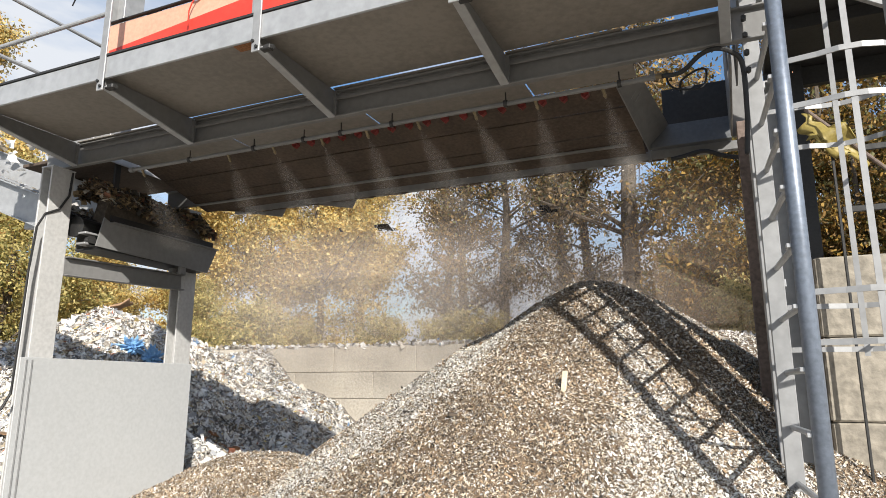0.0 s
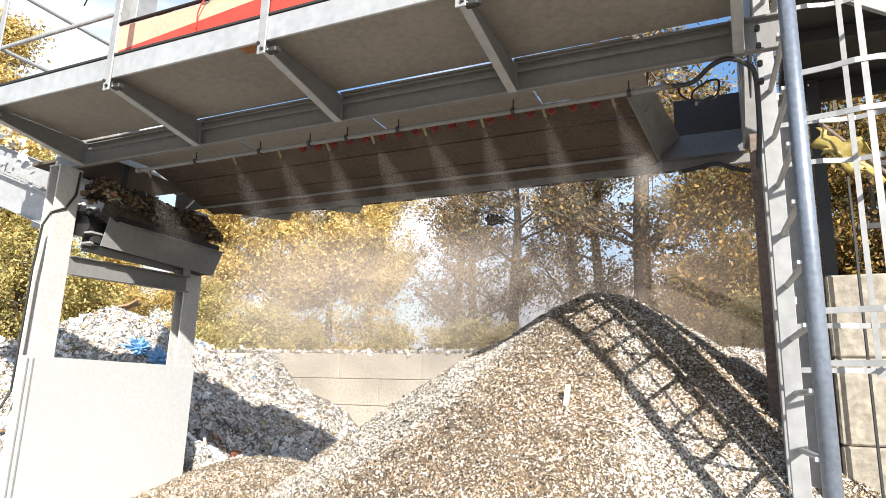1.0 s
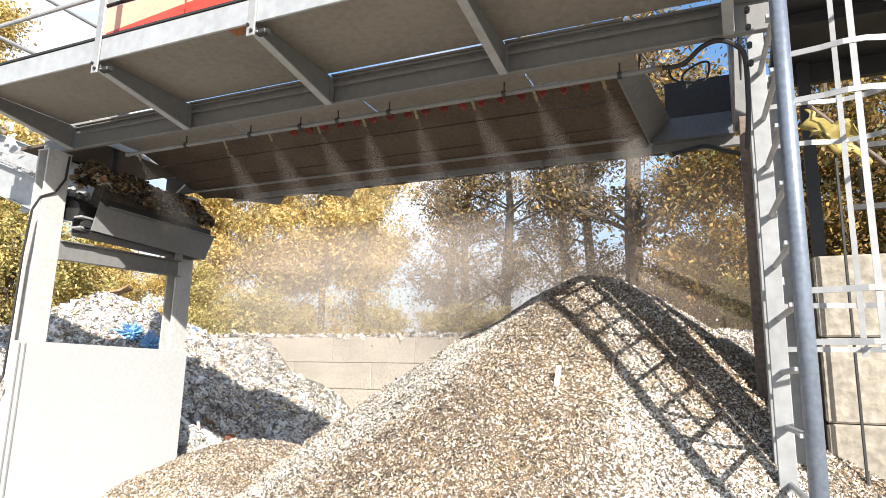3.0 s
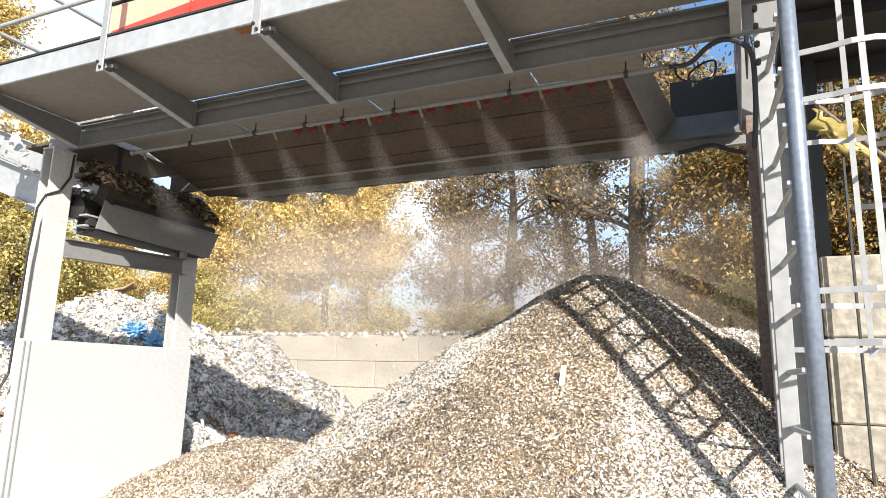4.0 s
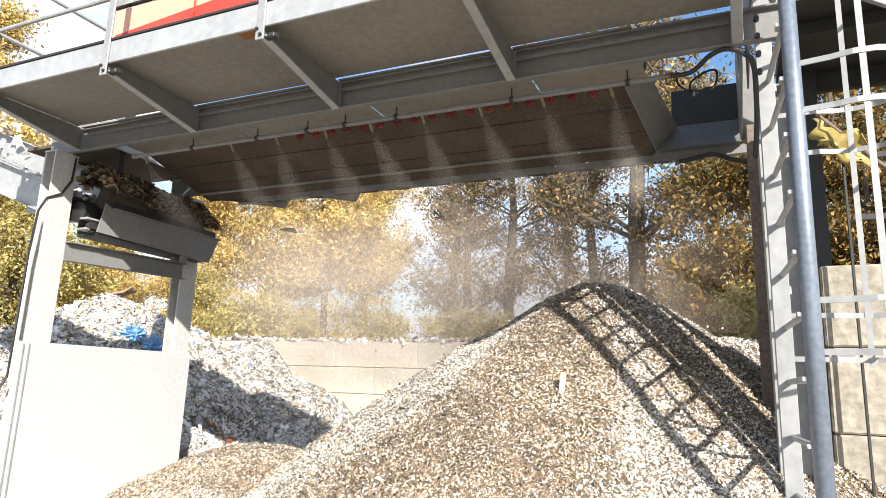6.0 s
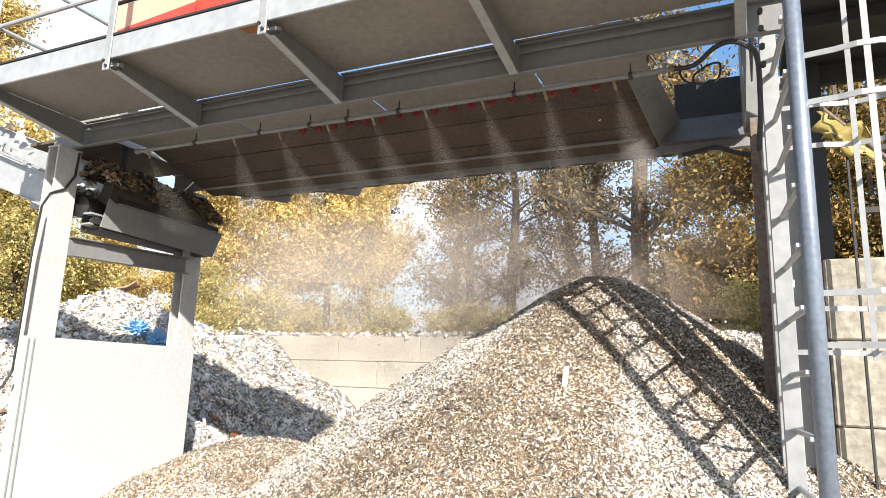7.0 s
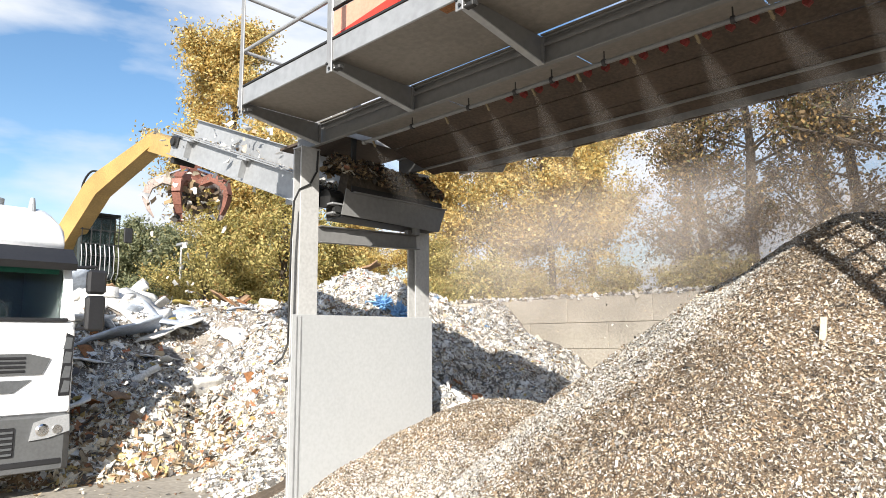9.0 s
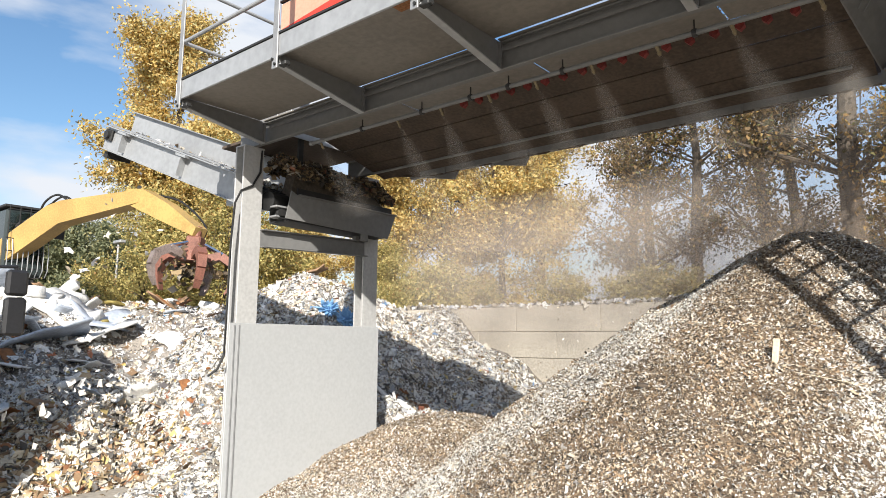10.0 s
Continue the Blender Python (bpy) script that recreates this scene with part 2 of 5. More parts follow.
RLEAF = material("brown_yellow_leaves", (0, 0, 0), 0.6, bump=0.02, island=True, thin=0.4, palette=[(26, (0.26, 0.15, 0.04)), (22, (0.14, 0.09, 0.03)), (20, (0.42, 0.26, 0.06)), (16, (0.17, 0.16, 0.05)), (12, (0.09, 0.08, 0.03))])
GLASS = bpy.data.materials.new("cab_glass")
GLASS.use_nodes = True
_g = GLASS.node_tree.nodes["Principled BSDF"]
_g.inputs["Base Color"].default_value, _g.inputs["Roughness"].default_value = (0.75, 0.85, 0.82, 1), 0.02
_g.inputs["Transmission Weight"].default_value, _g.inputs["IOR"].default_value = 1.0, 1.3


# ---- mesh helpers ----
def box(bm, lo, hi, m=None, bevel=0.0):
    """A box from corner lo to corner hi, moved by m, with bevelled edges."""
    c = [(a + b) / 2 for a, b in zip(lo, hi)]
    s = [abs(b - a) for a, b in zip(lo, hi)]
    mm = Matrix.Translation(c) @ Matrix.Diagonal((*s, 1))
    r = bmesh.ops.create_cube(bm, size=1.0, matrix=mm)
    vs = r["verts"]
    if bevel:
        es = list({e for v in vs for e in v.link_edges})
        r = bmesh.ops.bevel(bm, geom=es, offset=bevel, segments=1, affect="EDGES", profile=0.5)
        vs = list({v for f in r["faces"] for v in f.verts} | {v for v in vs if v.is_valid})
    if m is not None:
        bmesh.ops.transform(bm, matrix=m, verts=vs)


def tube(bm, a, b, r, r2=None, sides=10):
    """A round bar from a to b."""
    a, b = Vector(a), Vector(b)
    d = b - a
    m = Matrix.Translation((a + b) / 2) @ d.to_track_quat("Z", "Y").to_matrix().to_4x4()
    bmesh.ops.create_cone(bm, cap_ends=True, segments=sides, radius1=r, radius2=r if r2 is None else r2, depth=d.length, matrix=m)


def pipe(bm, pts, r, sides=8):
    for a, b in zip(pts, pts[1:]):
        tube(bm, a, b, r, sides=sides)
        bmesh.ops.create_icosphere(bm, subdivisions=1, radius=r * 1.02, matrix=Matrix.Translation(b))


def prism(bm, pts, axis, lo, hi):
    """An outline in two axes pulled along the third (0 x, 1 y, 2 z)."""
    def place(p, h):
        q = list(p)
        q.insert(axis, h)
        return q
    a = [bm.verts.new(place(p, lo)) for p in pts]
    b = [bm.verts.new(place(p, hi)) for p in pts]
    bm.faces.new(a)
    bm.faces.new(b[::-1])
    for i in range(len(pts)):
        j = (i + 1) % len(pts)
        bm.faces.new((a[j], a[i], b[i], b[j]))
    bmesh.ops.recalc_face_normals(bm, faces=bm.faces[:])


def part(name, bm, mat, parent=None, label="", smooth=False):
    me = bpy.data.meshes.new(name)
    bm.to_mesh(me)
    bm.free()
    me.materials.append(mat)
    if smooth:
        me.polygons.foreach_set("use_smooth", [True] * len(me.polygons))
    ob = new(name, me)
    if parent is not None:
        ob.parent = parent
    if label:
        tagged(ob, label)
    return ob


def boxes(name, mat, parent, *specs, bevel=0.006, label=""):
    bm = bmesh.new()
    for s in specs:
        box(bm, s[0], s[1], s[2] if len(s) > 2 else None, bevel)
    return part(name, bm, mat, parent, label)


def thing(name, label, category, group="", at=None):
    ob = new(name)
    ob.empty_display_size = 0.2
    if at is not None:
        ob.matrix_basis = at
    return tagged(ob, label, category, group)


def soup(name, verts, faces, mat, parent=None, uv=None):
    """A mesh from arrays: verts (n, 3), faces (m, 3 or 4)."""
    me = bpy.data.meshes.new(name)
    verts, faces = np.asarray(verts, dtype=np.float32), np.asarray(faces, dtype=np.int32)
    me.vertices.add(len(verts))
    me.vertices.foreach_set("co", verts.ravel())
    k = faces.shape[1]
    me.loops.add(faces.size)
    me.loops.foreach_set("vertex_index", faces.ravel())
    me.polygons.add(len(faces))
    me.polygons.foreach_set("loop_start", np.arange(0, faces.size, k, dtype=np.int32))
    if uv is not None:
        layer = me.uv_layers.new(name="UVMap")
        layer.data.foreach_set("uv", np.asarray(uv, dtype=np.float32)[faces.ravel()].ravel())
    me.update(calc_edges=True)
    me.materials.append(mat)
    ob = new(name, me)
    if parent is not None:
        ob.parent = parent
    return ob


def scraps(rng, centres, normals, length, width, tilt, bend, lift):
    """Bent flakes, two quads each, lying about the given normals. length and width: arrays."""
    n = len(centres)
    nz = normals + rng.normal(0, tilt, (n, 3))
    nz /= np.linalg.norm(nz, axis=1)[:, None]
    a = rng.normal(0, 1, (n, 3))
    u = np.cross(a, nz)
    u /= np.linalg.norm(u, axis=1)[:, None] + 1e-9
    v = np.cross(nz, u)
    c = centres + nz * (lift * length)[:, None]
    b = (rng.uniform(-1, 1, n) * bend * length)[:, None] * nz
    L, Wd = (length / 2)[:, None], (width / 2)[:, None]
    j = lambda: rng.uniform(0.55, 1.1, n)[:, None]
    vs = np.stack([c - u * L * j() - v * Wd * j() + b, c + v * Wd * 0.2 - v * Wd * j(), c + u * L * j() - v * Wd * j() + b,
                   c + u * L * j() + v * Wd * j() + b, c + v * Wd * j(), c - u * L * j() + v * Wd * j() + b], 1).reshape(-1, 3)
    i = (np.arange(n) * 6)[:, None]
    f = np.concatenate([i + np.array([[0, 1, 4, 5]]), i + np.array([[1, 2, 3, 4]])], 0)
    return vs, f


def crumples(rng, centres, normals, length, width, tilt, bend, lift):
    """Torn, crumpled sheets, three by three points each."""
    n = len(centres)
    nz = normals + rng.normal(0, tilt, (n, 3))
    nz /= np.linalg.norm(nz, axis=1)[:, None]
    u = np.cross(rng.normal(0, 1, (n, 3)), nz)
    u /= np.linalg.norm(u, axis=1)[:, None] + 1e-9
    v = np.cross(nz, u)
    c = centres + nz * (lift * length)[:, None]
    rows = []
    for i in (-1, 0, 1):
        for k in (-1, 0, 1):
            a = (length / 2 * (i + rng.normal(0, 0.28, n)))[:, None]
            b = (width / 2 * (k + rng.normal(0, 0.28, n)))[:, None]
            h = (length * bend * rng.normal(0, 0.4, n))[:, None]
            rows.append(c + u * a + v * b + nz * h)
    vs = np.stack(rows, 1).reshape(-1, 3)
    q = np.array([[0, 1, 4, 3], [1, 2, 5, 4], [3, 4, 7, 6], [4, 5, 8, 7]])
    return vs, ((np.arange(n) * 9)[:, None, None] + q[None]).reshape(-1, 4)


def leaves_of(rng, centres, normals, length, width, tilt, bend, lift):
    """Small flakes of one folded quad each, pointed at the ends."""
    n = len(centres)
    nz = normals + rng.normal(0, tilt, (n, 3))
    nz /= np.linalg.norm(nz, axis=1)[:, None]
    u = np.cross(rng.normal(0, 1, (n, 3)), nz)
    u /= np.linalg.norm(u, axis=1)[:, None] + 1e-9
    v = np.cross(nz, u)
    c = centres + nz * (lift * length)[:, None]
    b = (rng.uniform(-1, 1, n) * bend * length)[:, None] * nz
    L, Wd = (length / 2)[:, None], (width / 2)[:, None]
    s = rng.uniform(-0.6, 0.6, n)[:, None]
    vs = np.stack([c - u * L + v * Wd * s + b, c + u * L * s - v * Wd, c + u * L - v * Wd * s + b, c - u * L * s + v * Wd], 1).reshape(-1, 3)
    i = (np.arange(n) * 4)[:, None]
    return vs, i + np.array([[0, 1, 2, 3]])


def fbm(x, y, seed, scale, octaves=4):
    """Cheap smooth noise from summed waves, arrays in, about -1..1."""
    r = np.random.RandomState(seed)
    out = np.zeros_like(x)
    for o in range(octaves):
        k = scale * 1.9 ** o
        for _ in range(4):
            th, ph = r.uniform(0, 6.283, 2)
            out += np.sin((x * math.cos(th) + y * math.sin(th)) * k + ph) * 0.6 ** o / 4
    return out


# ---- ground and walls ----
def build_ground():
    ob = soup("ground", [(-400, -400, 0), (400, -400, 0), (400, 400, 0), (-400, 400, 0)], [(0, 1, 2, 3)], GROUND)
    tagged(ob, "pale dusty concrete yard with scattered grit", "ground", kind="structure")


def wall_of_blocks(name, label, x0, x1, y, courses, depth=0.8, block=(1.6, 0.6), seed=4, mat=CONCRETE):
    wall = tagged(new(name), label, "wall", kind="structure")
    L, Hh = block
    r = random.Random(seed)
    meshes = {}
    for c in range(courses):
        s = x0 - (L / 2 if c % 2 else 0)
        while s < x1 - 0.05:
            a, b = max(s, x0), min(s + L, x1)
            s += L
            if b - a < 0.1:
                continue
            key = round(b - a, 3)
            if key not in meshes:
                bm = bmesh.new()
                box(bm, (-key / 2 + 0.003, 0, 0.003), (key / 2 - 0.003, depth, Hh - 0.003), None, 0.012)
                me = bpy.data.meshes.new("block")
                bm.to_mesh(me)
                bm.free()
                me.materials.append(mat)
                meshes[key] = me
            ob = new("block", meshes[key])
            ob.parent = wall
            ob.matrix_basis = pose((a + b) / 2, y + r.uniform(-0.008, 0.008), c * Hh)
    return wall


# ---- gantry ----
BAY = [-5.5, -4.1, -2.7, -1.33, 0.04]      # bracket stations
BEAM_Y, EDGE_Y, LIP_Y = 3.86, 2.93, 5.5
Z_BEAM, Z_PLATE = 3.8, 4.02


def h_column(bm, x, y, z0, z1, w=0.25, t=0.02, d=None):
    """Flanges face along x; w along y, d along x."""
    d = w if d is None else d
    for s in (-1, 1):
        box(bm, (x + s * d / 2 - t / 2, y - w / 2, z0), (x + s * d / 2 + t / 2, y + w / 2, z1), None, 0.004)
    box(bm, (x - d / 2 + t / 2, y - 0.01, z0), (x + d / 2 - t / 2, y + 0.01, z1))


def build_gantry():
    g = thing("steel_gantry", "grey painted steel gantry with cantilevered walkway over the chip heap", "gantry")
    for x, y, mat in ((-5.735, 3.81, POST), (-5.735, 5.44, POST), (0.25, 4.55, WHITESTEEL)):
        bm = bmesh.new()
        h_column(bm, x, y, 0.03, Z_BEAM - 0.012, 0.23 if x < 0 else 0.2, d=0.13 if x < 0 else 0.2)
        box(bm, (x - 0.2, y - 0.2, 0.0), (x + 0.2, y + 0.2, 0.03))
        box(bm, (x - 0.08, y - 0.115, Z_BEAM - 0.012), (x + 0.08, y + 0.115, Z_BEAM))
        part("column", bm, mat, g)
    for name, y, up in (("front_beam", BEAM_Y, 0.0), ("back_beam", 5.34, 0.0)):
        bm = bmesh.new()
        x1 = 0.3 if name == "front_beam" else -0.75
        y -= 0.02
        box(bm, (-5.95, y - 0.042, Z_BEAM + up), (x1, y + 0.008, Z_BEAM + up + 0.014), None, 0.003)
        box(bm, (-5.95, y - 0.042, Z_PLATE + up - 0.018), (x1, y + 0.008, Z_PLATE + up - 0.004), None, 0.003)
        box(bm, (-5.95, y - 0.006, Z_BEAM + up + 0.014), (x1, y + 0.006, Z_PLATE + up - 0.018))
        part(name, bm, PAINT, g)
    # Hidden behind the ladder rail; added to cast the wide shadow on the heap.
    boxes("column", RUSTY, g, ((0.29, 4.82, 0.0), (0.43, 4.9, 3.8)), bevel=0.006)
    boxes("column", RUSTY, g, ((0.09, 5.1, 0.0), (0.21, 5.2, 3.8)), bevel=0.006)
    boxes("conduit", PAINT, g, ((-5.4, BEAM_Y - 0.075, Z_BEAM + 0.13), (0.0, BEAM_Y - 0.062, Z_BEAM + 0.155)), bevel=0.002)
    for i, x in enumerate(BAY):
        tip = Z_PLATE - 0.08
        foot = Vector((BEAM_Y - 0.065, Z_BEAM + 0.004))
        bm = bmesh.new()
        prism(bm, [(EDGE_Y, Z_PLATE - 0.004), (EDGE_Y, tip), (foot.x, foot.y), (foot.x, Z_PLATE - 0.004)], 0, x - 0.006, x + 0.006)
        d = Vector((0, foot.x - EDGE_Y, foot.y - tip))
        m = Matrix.Translation((x, EDGE_Y, tip)) @ pose(0, 0, 0, math.degrees(math.atan2(d.z, d.y)))
        # Flange in paler steel than the web: its sunlit edge is coloured in.
        fl = bmesh.new()
        box(fl, (-0.03, 0, -0.012), (0.03, d.length, -0.001), m, 0.002)
        part("bracket_flange", fl, STEEL, g)
        box(bm, (x - 0.035, foot.x - 0.015, Z_BEAM + 0.004), (x + 0.035, foot.x, Z_PLATE - 0.02))
        part("bracket", bm, PAINT, g)
    for i, (a, b) in enumerate(zip(BAY, BAY[1:])):
        boxes("floor_plate", PLATE, g, ((a + 0.001, EDGE_Y - 0.006, Z_PLATE), (b - 0.001, BEAM_Y - 0.115 + 0.012 * (i % 2), Z_PLATE + 0.008)), bevel=0.0)
        boxes("floor_plate", PLATE, g, ((a + 0.008, BEAM_Y - 0.08, Z_PLATE), (b - 0.008 if i < 3 else -0.55, 5.3 if i < 3 else 4.5, Z_PLATE + 0.008)), bevel=0.0)
    boxes("edge_channel", STEEL, g, ((-5.56, EDGE_Y - 0.02, Z_PLATE - 0.035), (0.14, EDGE_Y - 0.008, Z_PLATE + 0.135)),
          ((-5.56, EDGE_Y - 0.008, Z_PLATE - 0.035), (0.14, EDGE_Y + 0.0, Z_PLATE - 0.025)), bevel=0.003)
    boxes("edge_channel", STEEL, g, ((-5.572, EDGE_Y - 0.02, Z_PLATE - 0.035), (-5.562, 5.4, Z_PLATE + 0.135)), bevel=0.003)
    boxes("toe_board", DARK, g, ((-5.56, EDGE_Y - 0.03, Z_PLATE + 0.137), (0.14, EDGE_Y - 0.005, Z_PLATE + 0.153)), bevel=0)
    for x in BAY[:4]:
        boxes("rail_post", WHITESTEEL, g, ((x - 0.032, EDGE_Y - 0.034, Z_PLATE - 0.13), (x + 0.032, EDGE_Y - 0.022, Z_PLATE + 1.2)), bevel=0.003)
        for k in (0, 1):
            bm = bmesh.new()
            z = Z_PLATE - 0.1 + 0.045 * k
            tube(bm, (x + 0.012 - 0.03 * k, EDGE_Y - 0.046, z), (x + 0.012 - 0.03 * k, EDGE_Y - 0.02, z), 0.012, sides=6)
            part("bolt", bm, DARK, g)
        bm = bmesh.new()
        box(bm, (x + 0.007, EDGE_Y + 0.002, Z_PLATE - 0.105), (x + 0.085, EDGE_Y + 0.05, Z_PLATE - 0.07), None, 0.006)
        tube(bm, (x + 0.085, EDGE_Y + 0.025, Z_PLATE - 0.088), (x + 0.1, EDGE_Y + 0.025, Z_PLATE - 0.088), 0.018, sides=8)
        part("clamp", bm, DARK, g)
    for z in (0.5, 1.05):
        bm = bmesh.new()
        tube(bm, (-5.5, EDGE_Y - 0.012, Z_PLATE + z), (-4.1, EDGE_Y - 0.012, Z_PLATE + z), 0.017)
        part("handrail", bm, STEEL, g)
        bm = bmesh.new()
        tube(bm, (-5.5, EDGE_Y - 0.012, Z_PLATE + z), (-5.5, 4.3, Z_PLATE + z), 0.017)
        part("handrail", bm, STEEL, g)
    bm = bmesh.new()
    pipe(bm, [(-5.1, 3.3, 5.05), (-4.9, 3.25, 5.25), (-4.6, 3.2, 5.6)], 0.006, 6)
    part("cable", bm, RUBBER, g)
    bm = bmesh.new()
    h_column(bm, -5.32, 4.0, Z_PLATE + 0.01, Z_PLATE + 2.2, 0.22)
    part("upper_column", bm, WHITESTEEL, g)
    boxes("junction_box", DARK, g, ((-5.30, 3.72, Z_PLATE + 0.62), (-5.16, 3.86, Z_PLATE + 0.70)))
    boxes("rust_patch", RUST, g, ((-2.95, EDGE_Y + 0.02, Z_PLATE - 0.005), (-2.76, EDGE_Y + 0.12, Z_PLATE - 0.002)), bevel=0)
    boxes("side_panel", PANEL, g, ((-5.66, 3.62, 0.0), (-5.645, 5.58, 2.05)), bevel=0.003)
    for y in (3.66, 3.71):
        boxes("edge_bar", WHITESTEEL, g, ((-5.644, y, 0.0), (-5.635, y + 0.02, 2.03)), bevel=0.003)
    tilt = Matrix.Translation((0, 3.92, 2.81)) @ pose(0, 0, 0, 2.1)
    boxes("cross_beam", PAINT, g, ((-5.67, 0.0, 0.0), (-5.655, 1.42, 0.155), tilt), ((-5.67, 0.0, 0.155), (-5.60, 1.42, 0.167), tilt), ((-5.67, 0.0, -0.012), (-5.60, 1.42, 0.0), tilt), bevel=0.003)
    boxes("beam_cleat", PAINT, g, ((-5.655, 5.14, 3.02), (-5.6, 5.2, 3.09)), bevel=0.003)
    # Bolted plate; its unseen height and depth are added to block sun.
    boxes("end_sheet", PAINT, g, ((0.115, 3.3, Z_PLATE + 0.02), (0.127, 5.0, Z_PLATE + 1.3)), bevel=0.003)
    for k in range(4):
        bm = bmesh.new()
        z = 3.6 + 0.11 * k
        tube(bm, (0.145, 3.81, z), (0.145, 3.775, z), 0.016, sides=6)
        part("bolt", bm, DARK, g)
    # cable up the front column
    bm = bmesh.new()
    pipe(bm, [(-5.66, 3.9, 3.78), (-5.645, 3.88, 3.55), (-5.65, 3.8, 3.40), (-5.66, 3.68, 3.33), (-5.66, 3.62, 3.2), (-5.665, 3.6, 2.8), (-5.665, 3.595, 2.2), (-5.665, 3.59, 1.75), (-5.70, 3.55, 1.62), (-5.76, 3.5, 1.56)], 0.011, 6)
    part("cable", bm, RUBBER, g)
    return g


def build_hopper():
    g = thing("chip_hopper", "brown dusty steel hopper hanging under the gantry", "hopper")
    y0, y1, z0, z1 = 4.55, LIP_Y - 0.02, 4.02, 3.78
    for i in range(3):
        a, b = (0, 0.3, 0.64)[i], (0.29, 0.63, 1.0)[i]
        bm = bmesh.new()
        pts = [(y0 + (y1 - y0) * a, z0 + (z1 - z0) * a - 0.004 * i), (y0 + (y1 - y0) * b, z0 + (z1 - z0) * b - 0.004 * i)]
        pts += [(p[0] + 0.004, p[1] + 0.012) for p in pts[::-1]]
        prism(bm, pts, 0, -5.5, -0.62)
        part("side_sheet", bm, BROWN, g)
    boxes("lower_lip", PAINT, g, ((-5.1, LIP_Y - 0.01, 3.715), (0.2, LIP_Y + 0.05, 3.79)), bevel=0.004)
    for x in (-4.6, -3.55, -2.5, -1.55, -0.6):
        boxes("lip_tab", PAINT, g, ((x, LIP_Y - 0.022, 3.70), (x + 0.025, LIP_Y - 0.011, 3.80)), bevel=0.002)
    for i in range(14):
        bm = bmesh.new()
        x = -4.9 + 0.35 * i + random.uniform(-0.1, 0.1)
        w = random.uniform(0.1, 0.3)
        prism(bm, [(x, 3.7145), (x + w, 3.7145), (x + w * 0.8, 3.709 - random.uniform(0, 0.008)), (x + w * 0.2, 3.711)], 1, LIP_Y + 0.0, LIP_Y + 0.03)
        part("caked_dust", bm, BROWN, g)
    bm = bmesh.new()
    quad = [Vector(q) for q in ((-0.69, 4.5, 3.96), (-0.585, 5.455, 3.785), (-0.42, 5.455, 4.0), (-0.53, 4.62, 4.07))]
    lo = [bm.verts.new(q) for q in quad]
    hi = [bm.verts.new(q + Vector((-0.012, -0.004, 0.006))) for q in quad]
    bm.faces.new(lo)
    bm.faces.new(hi[::-1])
    for i in range(4):
        bm.faces.new((lo[i], hi[i], hi[(i + 1) % 4], lo[(i + 1) % 4]))
    bmesh.ops.recalc_face_normals(bm, faces=bm.faces[:])
    part("end_plate", bm, PAINT, g)
    for k in (0.0, 0.07):
        bm = bmesh.new()
        tube(bm, (-0.625 + k * 0.3, 4.72 + k, 3.955), (-0.575 + k * 0.3, 4.70 + k, 4.03), 0.004, sides=5)
        part("scratch", bm, WHITESTEEL, g)
    # End plate, box and floor: shade is put into their dark materials.
    boxes("end_box", DARK, g, ((-0.46, 5.47, 4.0), (0.06, 5.485, 4.32)), bevel=0.003)
    bm = bmesh.new()
    prism(bm, [(5.40, 3.785), (5.468, 4.0), (5.48, 4.0), (5.48, 3.785)], 0, -0.57, 0.06)
    part("end_floor", bm, GREYPLASTIC, g)
    boxes("end_wall", PAINT, g, ((0.05, 4.6, 3.87), (0.062, 5.5, 4.5)), bevel=0.003)
    boxes("hanger_plate", PAINT, g, ((0.065, 5.2, 3.72), (0.17, 5.24, 4.4)), bevel=0.004)
    boxes("hanger_plate", PAINT, g, ((0.05, 3.95, 3.72), (0.065, 5.2, 3.86)), bevel=0.004)
    for x in (-4.95, -4.05):
        bm = bmesh.new()
        prism(bm, [(x, 3.72), (x + 0.5, 3.72), (x + 0.45, 3.635)], 1, LIP_Y + 0.052, LIP_Y + 0.07)
        part("gusset", bm, PAINT, g)
    # upper bin that feeds the curtain
    boxes("bin_wall", BROWN, g, ((-4.95, LIP_Y + 0.06, 3.8), (-0.6, LIP_Y + 0.08, 4.1)), bevel=0)
    bm = bmesh.new()
    prism(bm, [(-5.5, 3.80), (-4.95, 3.72), (-4.95, 4.02), (-5.5, 4.02)], 1, LIP_Y - 0.02, LIP_Y)
    part("end_skirt", bm, BROWN, g)
        # red teeth of the screen, in a row above the sheets
    for i in range(17):
        x = -3.6 + 0.165 * i
        bm = bmesh.new()
        prism(bm, [(x, 3.99), (x + 0.05, 3.99), (x + 0.055, 3.955), (x + 0.025, 3.93), (x - 0.004, 3.955)], 1, 4.50, 4.545)
        part("tooth", bm, DUSTYRED, g)
    return g


NOZZLES = [-4.86, -3.87, -3.4, -2.93, -2.52, -2.08, -1.63, -1.18, -0.72]


